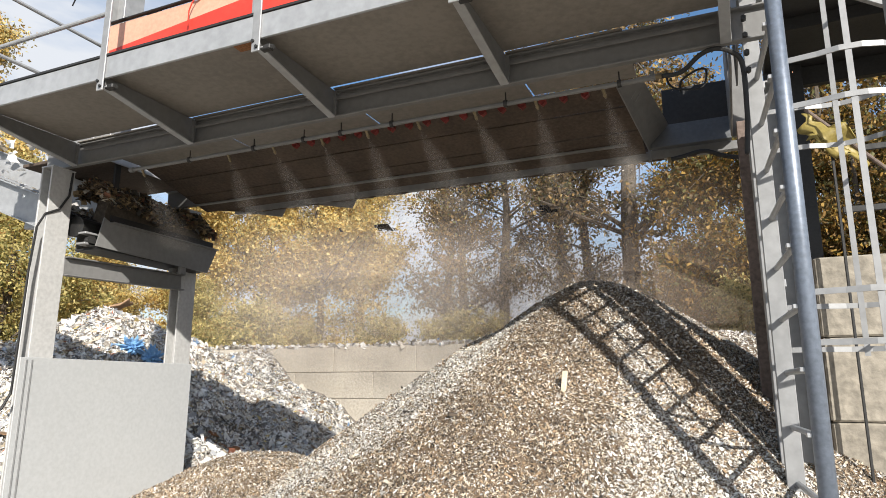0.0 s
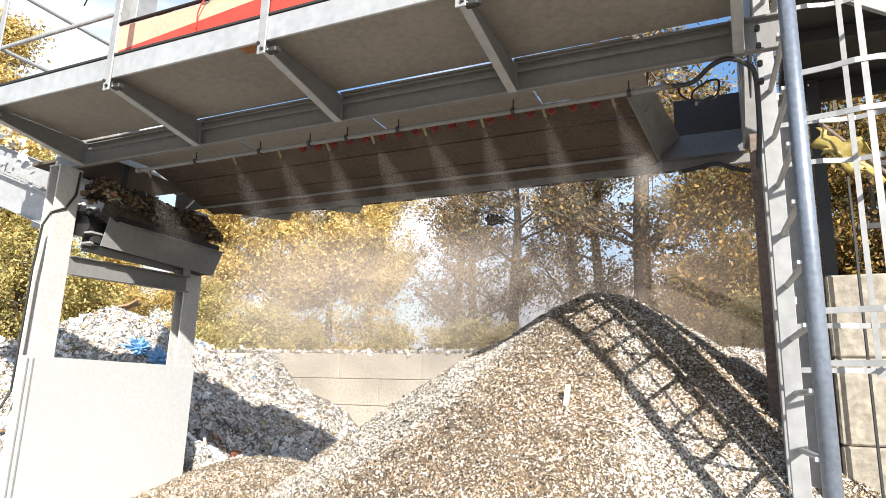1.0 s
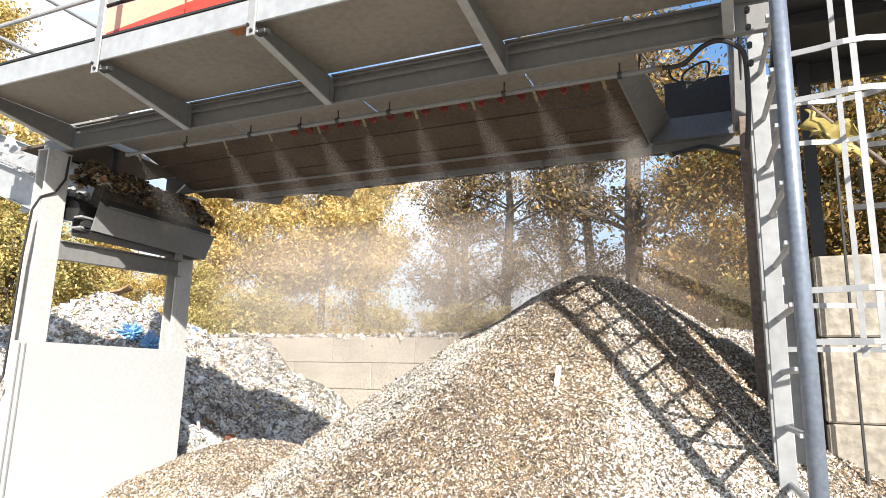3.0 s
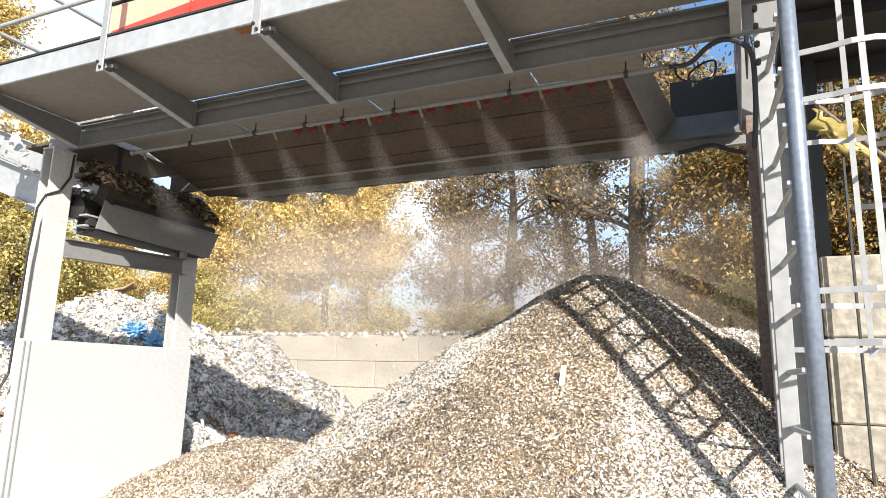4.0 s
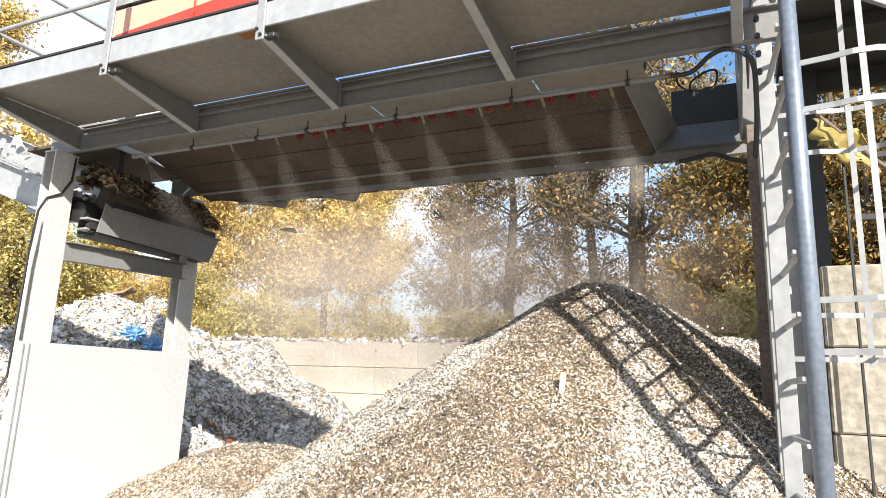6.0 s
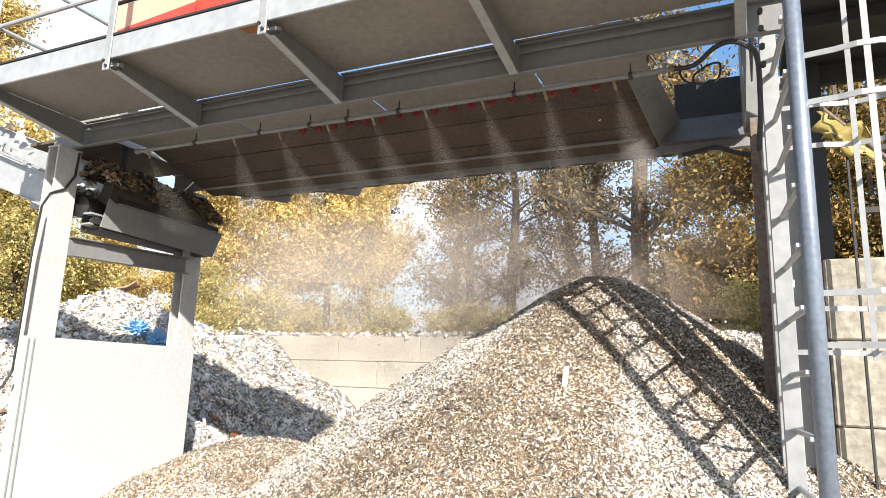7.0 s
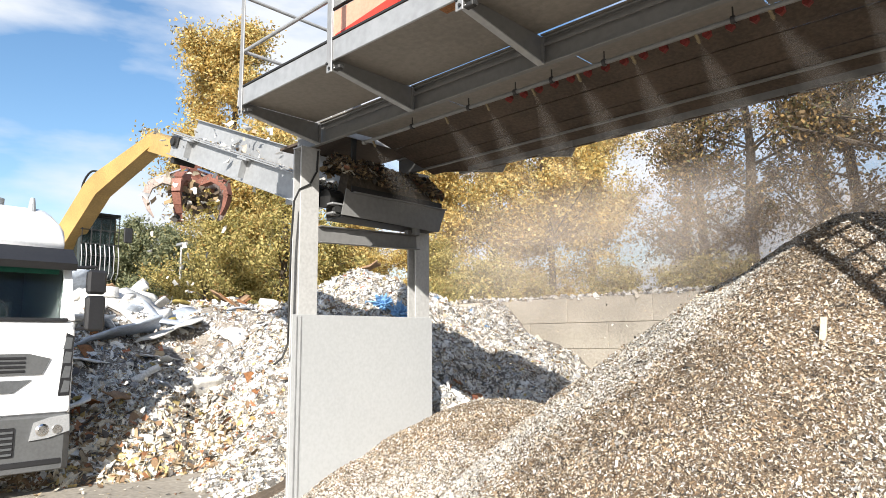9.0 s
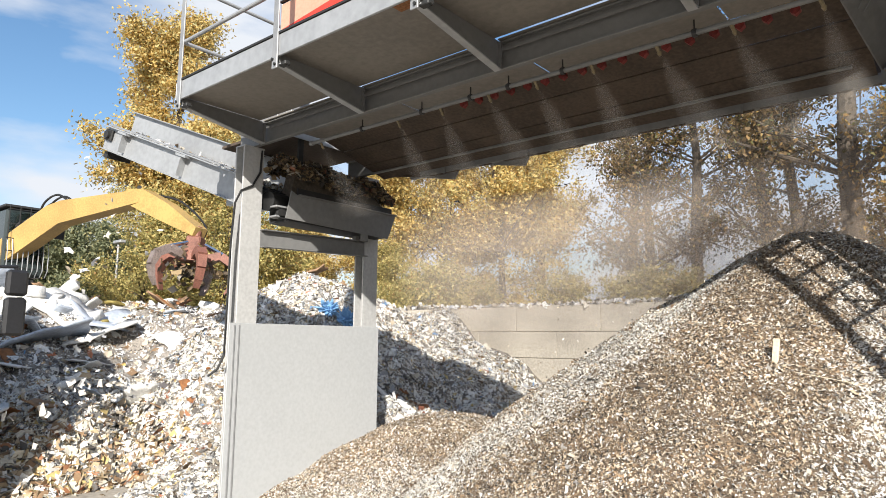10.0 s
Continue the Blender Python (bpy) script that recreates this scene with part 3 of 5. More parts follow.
def build_spray_bar():
    g = thing("spray_pipe", "thin galvanised water pipe with small spray nozzles under the beam", "pipe")
    bm = bmesh.new()
    tube(bm, (-5.0, 3.98, 3.745), (-0.5, 3.98, 3.745), 0.017)
    tube(bm, (-5.0, 3.98, 3.745), (-4.96, 3.98, 3.745), 0.024)
    part("pipe", bm, PAINT, g)
    for x in (-4.3, -3.6, -3.1, -2.75, -2.3, -1.4, -0.62):
        bm = bmesh.new()
        tube(bm, (x, 3.98, 3.745), (x + 0.025, 3.98, 3.745), 0.026, sides=10)
        tube(bm, (x + 0.012, 3.98, 3.77), (x + 0.012, 3.98, 3.83), 0.005, sides=6)
        part("clamp", bm, DARK, g)
    for x in NOZZLES:
        bm = bmesh.new()
        tube(bm, (x, 3.985, 3.74), (x + 0.012, 4.0, 3.695), 0.013, 0.010, 8)
        tube(bm, (x + 0.012, 4.0, 3.695), (x + 0.018, 4.008, 3.672), 0.016, 0.007, 8)
        part("nozzle", bm, BRASS, g)
    bm = bmesh.new()
    tube(bm, (-0.5, 3.98, 3.745), (-0.34, 3.98, 3.75), 0.018)
    tube(bm, (-0.40, 3.98, 3.73), (-0.40, 3.98, 3.79), 0.014)
    part("valve", bm, PAINT, g)
    return g


def smooth_path(pts, n=6):
    out = []
    p = [Vector(q) for q in pts]
    p = [p[0] * 2 - p[1]] + p + [p[-1] * 2 - p[-2]]
    for i in range(1, len(p) - 2):
        for k in range(n):
            t = k / n
            a, b, c, d = p[i - 1:i + 3]
            out.append(0.5 * ((2 * b) + (c - a) * t + (2 * a - 5 * b + 4 * c - d) * t * t + (3 * b - a - 3 * c + d) * t ** 3))
    return out + [p[-2]]


def build_hoses():
    for label, pts, r in (("black rubber water hose at the end of the spray pipe", [(-0.37, 3.92, 3.72), (-0.225, 3.87, 3.696), (-0.111, 3.83, 3.765), (-0.018, 3.8, 3.775), (0.071, 3.8, 3.73), (0.119, 3.82, 3.645), (0.118, 3.85, 3.35), (0.10, 3.87, 3.13)], 0.015),
                          ("black hose hanging under the hopper lip", [(-0.441, 5.4, 3.66), (-0.33, 5.4, 3.675), (-0.158, 5.4, 3.7), (-0.015, 5.4, 3.64), (0.126, 5.4, 3.60)], 0.019),
                          ("looped black cable hanging from the gantry", [(-0.348, 4.5, 4.02), (-0.334, 4.5, 3.923), (-0.262, 4.5, 3.869), (-0.116, 4.5, 3.861), (-0.084, 4.5, 3.98), (-0.15, 4.5, 3.99), (-0.25, 4.5, 3.93), (-0.261, 4.52, 3.86)], 0.008)):
        g = thing("hose", label, "hose", "hoses at the gantry")
        bm = bmesh.new()
        pipe(bm, smooth_path(pts), r, 8)
        part("tube", bm, RUBBER, g)
        bm = bmesh.new()
        tube(bm, pts[0], Vector(pts[0]).lerp(Vector(pts[1]), 0.25), r * 1.35)
        part("coupling", bm, BRASS, g)


def build_machine():
    g = thing("screening_machine", "salmon and red painted machine housing on top of the gantry", "machine", at=Matrix.Translation((0, 0, 1.8)) @ Matrix.Scale(0.9, 4) @ Matrix.Translation((0, 0, -1.8)))
    boxes("housing", SALMON, g, ((-5.12, 3.66, Z_PLATE + 0.3), (0.1, 4.0, 5.07)), bevel=0.02)
    bm = bmesh.new()
    prism(bm, [(-5.05, 4.79), (-3.48, 4.93), (-3.42, 4.93), (-3.42, 5.055), (0.1, 5.055), (0.1, 4.33), (-5.05, 4.33)], 1, 3.645, 3.657)
    part("stripe", bm, RED, g)
    boxes("top_edge", DARK, g, ((-5.12, 3.64, 5.072), (0.1, 3.68, 5.086)), bevel=0.003)
    boxes("seam", WHITESTEEL, g, ((-3.42, 3.632, 4.33), (-3.37, 3.642, 5.06)), bevel=0.003)
    # painted mark: plain green and white bars
    x = -3.33
    for w, gap in ((0.10, 0.03), (0.10, 0.03), (0.14, 0.05), (0.10, 0.03), (0.10, 0.03), (0.10, 0.03)):
        boxes("painted_bar", WHITE, g, ((x - 0.012, 3.6405, 4.88), (x + w + 0.012, 3.6425, 5.03)), bevel=0)
        boxes("painted_bar", GREEN, g, ((x, 3.637, 4.892), (x + w, 3.6395, 5.018)), bevel=0)
        x += w + gap
    bm = bmesh.new()
    pts = [Vector((-4.02 + 0.055 * math.cos(a), 3.62, 5.12 + 0.055 * math.sin(a))) for a in np.linspace(0, 6.283, 17)]
    pipe(bm, pts, 0.013, 6)
    pipe(bm, [(-4.02, 3.62, 5.065), (-4.06, 3.615, 5.0), (-4.09, 3.62, 4.94), (-4.09, 3.62, 4.8)], 0.006, 5)
    part("lifting_ring", bm, RED, g)
    boxes("roof_channel", DARK, g, ((-4.75, 3.75, 5.09), (-4.6, 4.6, 5.17), pose(0, 0, 0)), bevel=0.01)
    return g


def build_ladder():
    g = thing("caged_ladder", "white galvanised access ladder with safety cage", "ladder")
    near, far = Vector((0.284, 3.6)), Vector((0.214, 4.3))
    z1 = 5.6
    bm = bmesh.new()
    tube(bm, (near.x + 0.004, near.y, 0), (near.x + 0.004, near.y, z1), 0.043, sides=20)
    part("rail", bm, SHADEDSTEEL, g, smooth=True)
    bm = bmesh.new()
    box(bm, (far.x - 0.062, far.y - 0.008, 0), (far.x + 0.035, far.y + 0.008, z1), None, 0.004)
    box(bm, (far.x - 0.062, far.y + 0.008, 0), (far.x - 0.05, far.y + 0.06, z1), None, 0.003)
    part("rail", bm, WHITESTEEL, g)
    for i in range(17):
        z = 0.33 + 0.312 * i
        bm = bmesh.new()
        tube(bm, (near.x - 0.02, near.y + 0.01, z), (far.x, far.y, z), 0.017, sides=8)
        box(bm, (near.x - 0.06, near.y - 0.01, z - 0.012), (near.x - 0.03, near.y + 0.05, z + 0.012), None, 0.003)
        part("rung", bm, STEEL, g)
    # cage hoops, open to the ladder side
    mid = (near + far) / 2
    rad = 0.36
    cx, cy = mid.x + 0.36, mid.y - 0.02
    for z in (2.02, 2.27, 3.26, 3.52, 4.3):
        bm = bmesh.new()
        arc = [Vector((near.x, near.y, z))] + [Vector((cx + rad * math.cos(a), cy + rad * 1.1 * math.sin(a), z)) for a in np.linspace(-2.0, 2.0, 15)] + [Vector((far.x, far.y, z))]
        ring = []
        for k, q in enumerate(arc):
            d = (arc[min(k + 1, len(arc) - 1)] - arc[max(k - 1, 0)]).normalized()
            n = Vector((-d.y, d.x, 0)) * 0.004
            ring.append([bm.verts.new(q + n * sn + Vector((0, 0, sz * 0.015))) for sn, sz in ((-1, -1), (1, -1), (1, 1), (-1, 1))])
        for p, q in zip(ring, ring[1:]):
            for k in range(4):
                bm.faces.new((p[k], p[(k + 1) % 4], q[(k + 1) % 4], q[k]))
        bm.faces.new(ring[0])
        bm.faces.new(ring[-1][::-1])
        bmesh.ops.recalc_face_normals(bm, faces=bm.faces[:])
        part("hoop", bm, WHITESTEEL, g)
    for a in (-1.6, -0.5, 0.5, 1.5):
        x, y = cx + (rad - 0.008) * math.cos(a), cy + (rad * 1.1 - 0.008) * math.sin(a)
        bm = bmesh.new()
        mm = Matrix.Translation((x, y, 0)) @ Matrix.Rotation(a, 4, "Z")
        box(bm, (-0.004, -0.015, 1.98), (0.004, 0.015, z1), mm)
        part("strap", bm, WHITESTEEL, g)
    for z in (0.6, 2.4, 3.7):
        boxes("stay", STEEL, g, ((0.2, far.y + 0.02, z), (0.26, far.y + 0.06, z + 0.05)), bevel=0.004)
    return g


def build_side_frame():
    g = thing("side_platform", "dark steel platform beside the ladder with a diagonal brace", "platform")
    boxes("deck", DARK, g, ((0.6, 4.9, 5.95), (5.2, 9.2, 6.1)), bevel=0.01)
    for y in (6.2, 7.7):
        boxes("joist", DARK, g, ((0.6, y, 5.8), (5.2, y + 0.08, 5.95)), bevel=0.004)
    boxes("edge_beam", DARK, g, ((0.6, 9.1, 5.7), (5.2, 9.2, 5.95)), bevel=0.004)
    bm = bmesh.new()
    m = look((0.35, 4.4, 4.62), (0.95, 4.4, 4.22))
    box(bm, (-0.02, -0.05, -2.2), (0.02, 0.05, 0.1), m, 0.004)
    part("brace", bm, WHITESTEEL, g)
    for x in (0.62, 1.35):
        boxes("post", DARK, g, ((x, 4.62, 0.0), (x + 0.016, 4.64, 3.5)), bevel=0.003)
    for z in (2.9, 3.3):
        boxes("rail", DARK, g, ((0.65, 4.63, z), (1.35, 4.65, z + 0.04)), bevel=0.003)
    for x, y in ((5.0, 5.0), (5.0, 9.0), (0.9, 9.0)):
        boxes("post", DARK, g, ((x, y, 0.0), (x + 0.14, y + 0.14, 5.95)), bevel=0.004)
    c = thing("cloth", "crumpled yellow plastic sheet caught on a rail", "sheet")
    rng = np.random.RandomState(5)
    n = 9
    U, V = np.meshgrid(np.linspace(0, 1, n), np.linspace(0, 1, n))
    X = 0.47 + 0.31 * U + 0.03 * np.sin(V * 9)
    Y = 4.56 + 0.05 * np.sin(U * 7 + V * 4) + rng.normal(0, 0.012, U.shape)
    Z = 3.58 - 0.2 * U - 0.2 * V + 0.03 * np.sin(U * 11)
    idx = np.arange(n * n).reshape(n, n)
    q = np.stack([idx[:-1, :-1], idx[:-1, 1:], idx[1:, 1:], idx[1:, :-1]], -1).reshape(-1, 4)
    sh = soup("sheet", np.stack([X, Y, Z], -1).reshape(-1, 3), q, YELLOWFILM, c)
    md = sh.modifiers.new("thick", "SOLIDIFY")
    md.thickness = 0.006
    bm = bmesh.new()
    tube(bm, (0.5, 4.6, 3.62), (0.95, 4.6, 3.1), 0.014)
    part("stick", bm, RUSTY, c)


def build_trough():
    g = thing("discharge_trough", "grey steel trough full of dark shredded waste", "trough")
    bm = bmesh.new()
    prism(bm, [(4.06, 3.09), (5.5, 3.06), (5.62, 3.34), (4.2, 3.34), (4.16, 3.36), (4.12, 3.38)], 0, -5.46, -5.445)
    part("side_wall", bm, PAINT, g)
    boxes("side_wall", PAINT, g, ((-5.78, 4.1, 3.09), (-5.765, 5.5, 3.3)), bevel=0.003)
    boxes("top_flange", PAINT, g, ((-5.5, 4.2, 3.34), (-5.41, 5.62, 3.352)), bevel=0.002)
    boxes("skirt", RUBBER, g, ((-5.5, 4.22, 3.353), (-5.485, 5.6, 3.43)), bevel=0.002)
    boxes("floor", DARK, g, ((-5.77, 4.1, 3.07), (-5.465, 5.5, 3.09)), bevel=0)
    boxes("hanger", PAINT, g, ((-5.5, 5.12, 2.995), (-5.46, 5.2, 3.1)), bevel=0.002)
    rng = np.random.RandomState(21)
    n = 5200
    x, y = rng.uniform(-5.85, -5.48, n), rng.uniform(4.1, 5.62, n)
    z = 3.38 + 0.36 * np.clip(1 - np.abs((x + 5.7) / 0.3) ** 2, 0, 1) * np.clip((5.72 - y) / 0.25, 0.25, 1) + 0.05 * fbm(x, y, 3, 7)
    L = rng.uniform(0.03, 0.14, n)
    vs, f = scraps(rng, np.stack([x, y, z], -1), np.tile([0.3, 0, 1.0], (n, 1)), L, L * 0.6, 0.6, 0.3, 0.0)
    tagged(soup("shredded_fill", vs, f, DARKWASTE, g), kind="stuff")
    bm = bmesh.new()
    prism(bm, [(4.15, 3.1), (5.62, 3.1), (5.6, 3.42), (5.3, 3.66), (4.3, 3.70)], 0, -5.76, -5.6)
    part("fill", bm, BARK, g)
    return g


def build_conveyor():
    g = thing("belt_conveyor", "inclined grey belt conveyor feeding the gantry", "conveyor")
    a, b = Vector((-5.6, 4.0, 3.26)), Vector((-8.6, 3.62, 4.42))
    d = b - a
    m = Matrix.Translation(a) @ d.to_track_quat("X", "Z").to_matrix().to_4x4()
    L = d.length
    # local x runs up the belt; local -y or +y faces the yard
    s = 1 if (m.to_3x3() @ Vector((0, 1, 0))).y < 0 else -1
    boxes("side_channel", STEEL, g, ((0.35, s * 0.02, -0.14), (L, s * 0.035, 0.16), m), ((0.35, s * 0.02, 0.148), (L, s * 0.1, 0.16), m), ((0.35, s * 0.02, -0.14), (L, s * 0.08, -0.128), m), bevel=0.002)
    boxes("side_channel", STEEL, g, ((0.35, -s * 0.7, -0.14), (L + 0.55, -s * 0.685, 0.16), m), bevel=0.002)
    boxes("guard_plate", STEEL, g, ((0.35, -s * 0.62, 0.10), (L + 0.6, -s * 0.605, 0.42), m), ((0.35, -s * 0.62, 0.408), (L + 0.6, -s * 0.55, 0.42), m), bevel=0.002)
    boxes("skirt_rail", WHITESTEEL, g, ((0.35, -s * 0.04, 0.165), (L, s * 0.03, 0.185), m), bevel=0.002)
    boxes("belt", RUBBER, g, ((0.1, -s * 0.66, 0.09), (L, -s * 0.0, 0.105), m), ((0.1, -s * 0.66, -0.105), (L, -s * 0.0, -0.09), m), bevel=0)
    for k, x in enumerate((0.05, L - 0.05)):
        bm = bmesh.new()
        tube(bm, m @ Vector((x, -s * 0.66, 0)), m @ Vector((x, s * 0.02, 0)), 0.1, sides=18)
        part("drum", bm, RUBBER, g)
    bm = bmesh.new()
    tube(bm, m @ Vector((L - 0.1, s * 0.036, 0.05)), m @ Vector((L - 0.1, s * 0.1, 0.05)), 0.05, sides=10)
    box(bm, (L - 0.18, s * 0.036, -0.02), (L - 0.02, s * 0.07, 0.12), m, 0.01)
    part("bearing", bm, DARK, g)
    for x in (L - 0.5, L - 1.75):
        bm = bmesh.new()
        box(bm, (x, s * 0.036, -0.10), (x + 0.012, s * 0.12, 0.155), m)
        box(bm, (x - 0.09, s * 0.036, 0.12), (x + 0.1, s * 0.13, 0.145), m)
        part("stiffener", bm, STEEL, g)
    boxes("scraper", DARK, g, ((L - 0.12, -s * 0.3, -0.24), (L - 0.04, s * 0.02, -0.16), m), bevel=0.004)
    # drive below the column
    boxes("drive_frame", WHITESTEEL, g, ((-5.62, 3.98, 3.20), (-5.5, 4.2, 3.22)), ((-5.62, 3.98, 3.10), (-5.5, 4.2, 3.12)), bevel=0.003)
    bm = bmesh.new()
    tube(bm, (-5.62, 4.0, 3.24), (-5.62, 4.24, 3.24), 0.055, sides=12)
    tube(bm, (-5.55, 4.06, 3.14), (-5.50, 4.06, 3.14), 0.05, sides=12)
    part("motor", bm, DARK, g)
    rng = np.random.RandomState(8)
    n = 1500
    x = rng.uniform(0.3, L, n)
    y = -s * rng.uniform(0.08, 0.55, n)
    P = np.array([tuple(m @ Vector((u, v, 0.10 + abs(rng.normal(0, 0.02))))) for u, v in zip(x, y)])
    Ls = rng.uniform(0.03, 0.12, n)
    vs, f = scraps(rng, P, np.tile([0, 0, 1.0], (n, 1)), Ls, Ls * 0.6, 0.5, 0.3, 0.1)
    tagged(soup("belt_load", vs, f, WASTE, g), kind="stuff")
    for y in (3.92, 4.3):
        boxes("support_arm", STEEL, g, ((-6.3, y, 3.3), (-5.9, y + 0.06, 3.42)), bevel=0.004)
    return g


def build_hood():
    g = thing("chute_hood", "dark rusty hood over the conveyor discharge", "hood")
    boxes("top_plate", BROWN, g, ((-6.6, 4.02, 4.0), (-5.58, 5.25, 4.03)), bevel=0)
    bm = bmesh.new()
    prism(bm, [(4.7, 3.75), (5.25, 3.7), (5.25, 4.0), (4.5, 4.0)], 0, -6.4, -6.38)
    part("skirt", bm, BROWN, g)
    boxes("hanger", DARK, g, ((-5.62, 4.3, 3.7), (-5.59, 4.36, 4.0)), bevel=0.002)


build_hood()
build_ground()
wall_of_blocks("wall_back", "pale concrete block bunker wall with debris on top", -13.4, 2.6, 11.6, 5, block=(1.9, 0.525))
wall_of_blocks("wall_right", "sunlit pale concrete bunker wall with chipped top", 0.46, 8.5, 4.78, 5, block=(1.6, 0.53), seed=6, mat=OLDCONCRETE)
build_gantry()
build_hopper()
build_spray_bar()
build_hoses()
build_machine()
build_ladder()
build_side_frame()
build_trough()
build_conveyor()


# ---- heaps ----
def cone(x, y, ax, ay, az, slope, soft=0.25):
    return az + soft * slope - slope * np.sqrt((x - ax) ** 2 + (y - ay) ** 2 + soft ** 2)


def chip_height(x, y):
    x, y = x / 1.05, y / 1.05
    h = cone(x, y, -1.2, 6.0, 2.76, 0.77, 0.45)
    h = np.maximum(h, cone(x, y, -1.85, 5.75, 2.36, 0.80, 0.5))
    h = np.maximum(h, cone(x, y, -4.65, 5.6, 1.1, 0.43, 0.5))
    h = np.maximum(h, cone(x, y, -0.2, 8.2, 2.45, 0.42, 0.5))
    return 1.05 * (h + 0.035 * fbm(x, y, 3, 1.6) + 0.015 * fbm(x, y, 5, 9)) - 0.09 + 0.035 * run_streaks(x, y, 7)


def run_streaks(x, y, seed):
    """Streaks that run down from the top of the cone, about -1..1."""
    r = np.hypot(x + 1.2, y - 6.0)
    a = np.arctan2(x + 1.2, 6.0 - y)
    return fbm(a * 2.2, r * 0.35, seed, 2.2, 3) * np.clip(r * 1.5 - 0.2, 0, 1)


def waste_height(x, y):
    toe = np.interp(y, [-5, 3, 4.1, 5.5, 6.5, 8, 11.6], [-10.9, -10.6, -10.2, -9.2, -7.6, -6.4, -5.2])
    d = (toe - x) * 0.85
    h = np.minimum(d * 0.58, 1.3 + 0.24 * d)
    h = np.minimum(h, 2.3 + 0.22 * fbm(x, y, 18, 0.5) + 0.035 * d)
    h = np.maximum(h, cone(x, y, -10.4, 8.4, 3.12, 0.95, 1.2))
    ridge = np.minimum(0.66 * (-5.4 - x) + 0.1 * fbm(x, y, 14, 0.9), 0.9 * (y - 7.8))
    h = np.maximum(h, np.minimum(ridge, 2.42 + 0.12 * fbm(x, y, 15, 0.9)))
    h = np.maximum(h, cone(x, y, -7.5, 7.4, 1.0, 0.34, 0.3))
    h = np.maximum(h, cone(x, y, -14.6, 4.9, 2.8, 0.55, 0.6))
    h = np.maximum(h, cone(x, y, -7.5, 5.0, 0.42, 0.42, 0.3))
    bumps = 0.15 * fbm(x, y, 8, 1.1) + 0.13 * fbm(x, y, 9, 4)
    return np.minimum(h + bumps * np.clip(h * 2 + 0.4, 0.1, 1), 3.25)


def flakes_on(name, height, x0, x1, y0, y1, count, lmin, lmax, seed, mat, parent, tilt, power, weight=None, lift=0.12, aspect=(0.25, 0.8), maker=scraps):
    rng = np.random.RandomState(seed)
    px, py = rng.uniform(x0, x1, count * 4), rng.uniform(y0, y1, count * 4)
    w = np.ones(len(px)) if weight is None else weight(px, py)
    ok = (height(px, py) > -0.01) & (rng.uniform(0, 1, len(px)) < w)
    px, py = px[ok][:count], py[ok][:count]
    e = 0.05
    pz = height(px, py)
    nrm = np.stack([-(height(px + e, py) - pz) / e, -(height(px, py + e) - pz) / e, np.ones_like(pz)], -1)
    nrm /= np.linalg.norm(nrm, axis=1)[:, None]
    L = lmin + (lmax - lmin) * rng.uniform(0, 1, len(px)) ** power
    vs, f = maker(rng, np.stack([px, py, pz], -1), nrm, L, L * rng.uniform(*aspect, len(px)), tilt, 0.3, lift)
    return tagged(soup(name, vs, f, mat, parent), kind="stuff")


def heap(name, label, height, x0, x1, y0, y1, step, base_mat):
    g = thing(name, label, "heap")
    nx, ny = int((x1 - x0) / step) + 1, int((y1 - y0) / step) + 1
    X, Y = np.meshgrid(np.linspace(x0, x1, nx), np.linspace(y0, y1, ny))
    Z = height(X, Y)
    Z = np.where(Z < 0, -0.03, Z)
    idx = np.arange(nx * ny).reshape(ny, nx)
    quads = np.stack([idx[:-1, :-1], idx[:-1, 1:], idx[1:, 1:], idx[1:, :-1]], -1).reshape(-1, 4)
    keep = (Z.ravel()[quads] > -0.02).any(1)
    bed = soup("bed", np.stack([X, Y, Z], -1).reshape(-1, 3), quads[keep], base_mat, g)
    bed.data.polygons.foreach_set("use_smooth", [True] * len(bed.data.polygons))
    return g


chips = heap("chip_heap", "tall cone of brown shredded wood and paper chips", chip_height, -7.0, 4.0, 1.2, 11.4, 0.06, CHIP_BASE)
def pale_share(x, y):
    """Where the light paper gathers: the lower front and in streaks down the slope."""
    return np.clip(0.36 + 1.25 * run_streaks(x, y, 12) + 0.22 * fbm(x, y, 6, 1.1) + 0.2 * (4.9 - y), 0.05, 0.96)


flakes_on("chip_layer", chip_height, -6.2, 1.0, 1.5, 6.7, 400000, 0.008, 0.034, 11, CHIPS, chips, 1.0, 2.2, weight=lambda x, y: 1 - pale_share(x, y), aspect=(0.2, 0.8), lift=0.25, maker=leaves_of)
flakes_on("chip_layer", chip_height, -6.2, 1.0, 1.5, 6.7, 300000, 0.008, 0.034, 14, PALECHIPS, chips, 1.0, 2.2, weight=pale_share, aspect=(0.2, 0.8), lift=0.25, maker=leaves_of)
flakes_on("chip_layer", chip_height, -5.8, 0.9, 2.2, 6.4, 9000, 0.03, 0.075, 18, CHIPS, chips, 0.8, 2.2, aspect=(0.08, 0.4), lift=0.15)
flakes_on("chip_layer", chip_height, 1.0, 4.0, 1.4, 6.4, 26000, 0.02, 0.07, 16, CHIPS, chips, 0.9, 1.8, aspect=(0.2, 0.6))
flakes_on("chip_layer", chip_height, -4.0, 3.0, 6.4, 10.5, 60000, 0.015, 0.06, 15, PALECHIPS, chips, 0.7, 1.8, aspect=(0.14, 0.5))
waste = heap("waste_heap", "long heap of white shredded paper, film and mixed waste", waste_height, -24.0, -4.0, -6.0, 11.6, 0.1, WASTE_BASE)
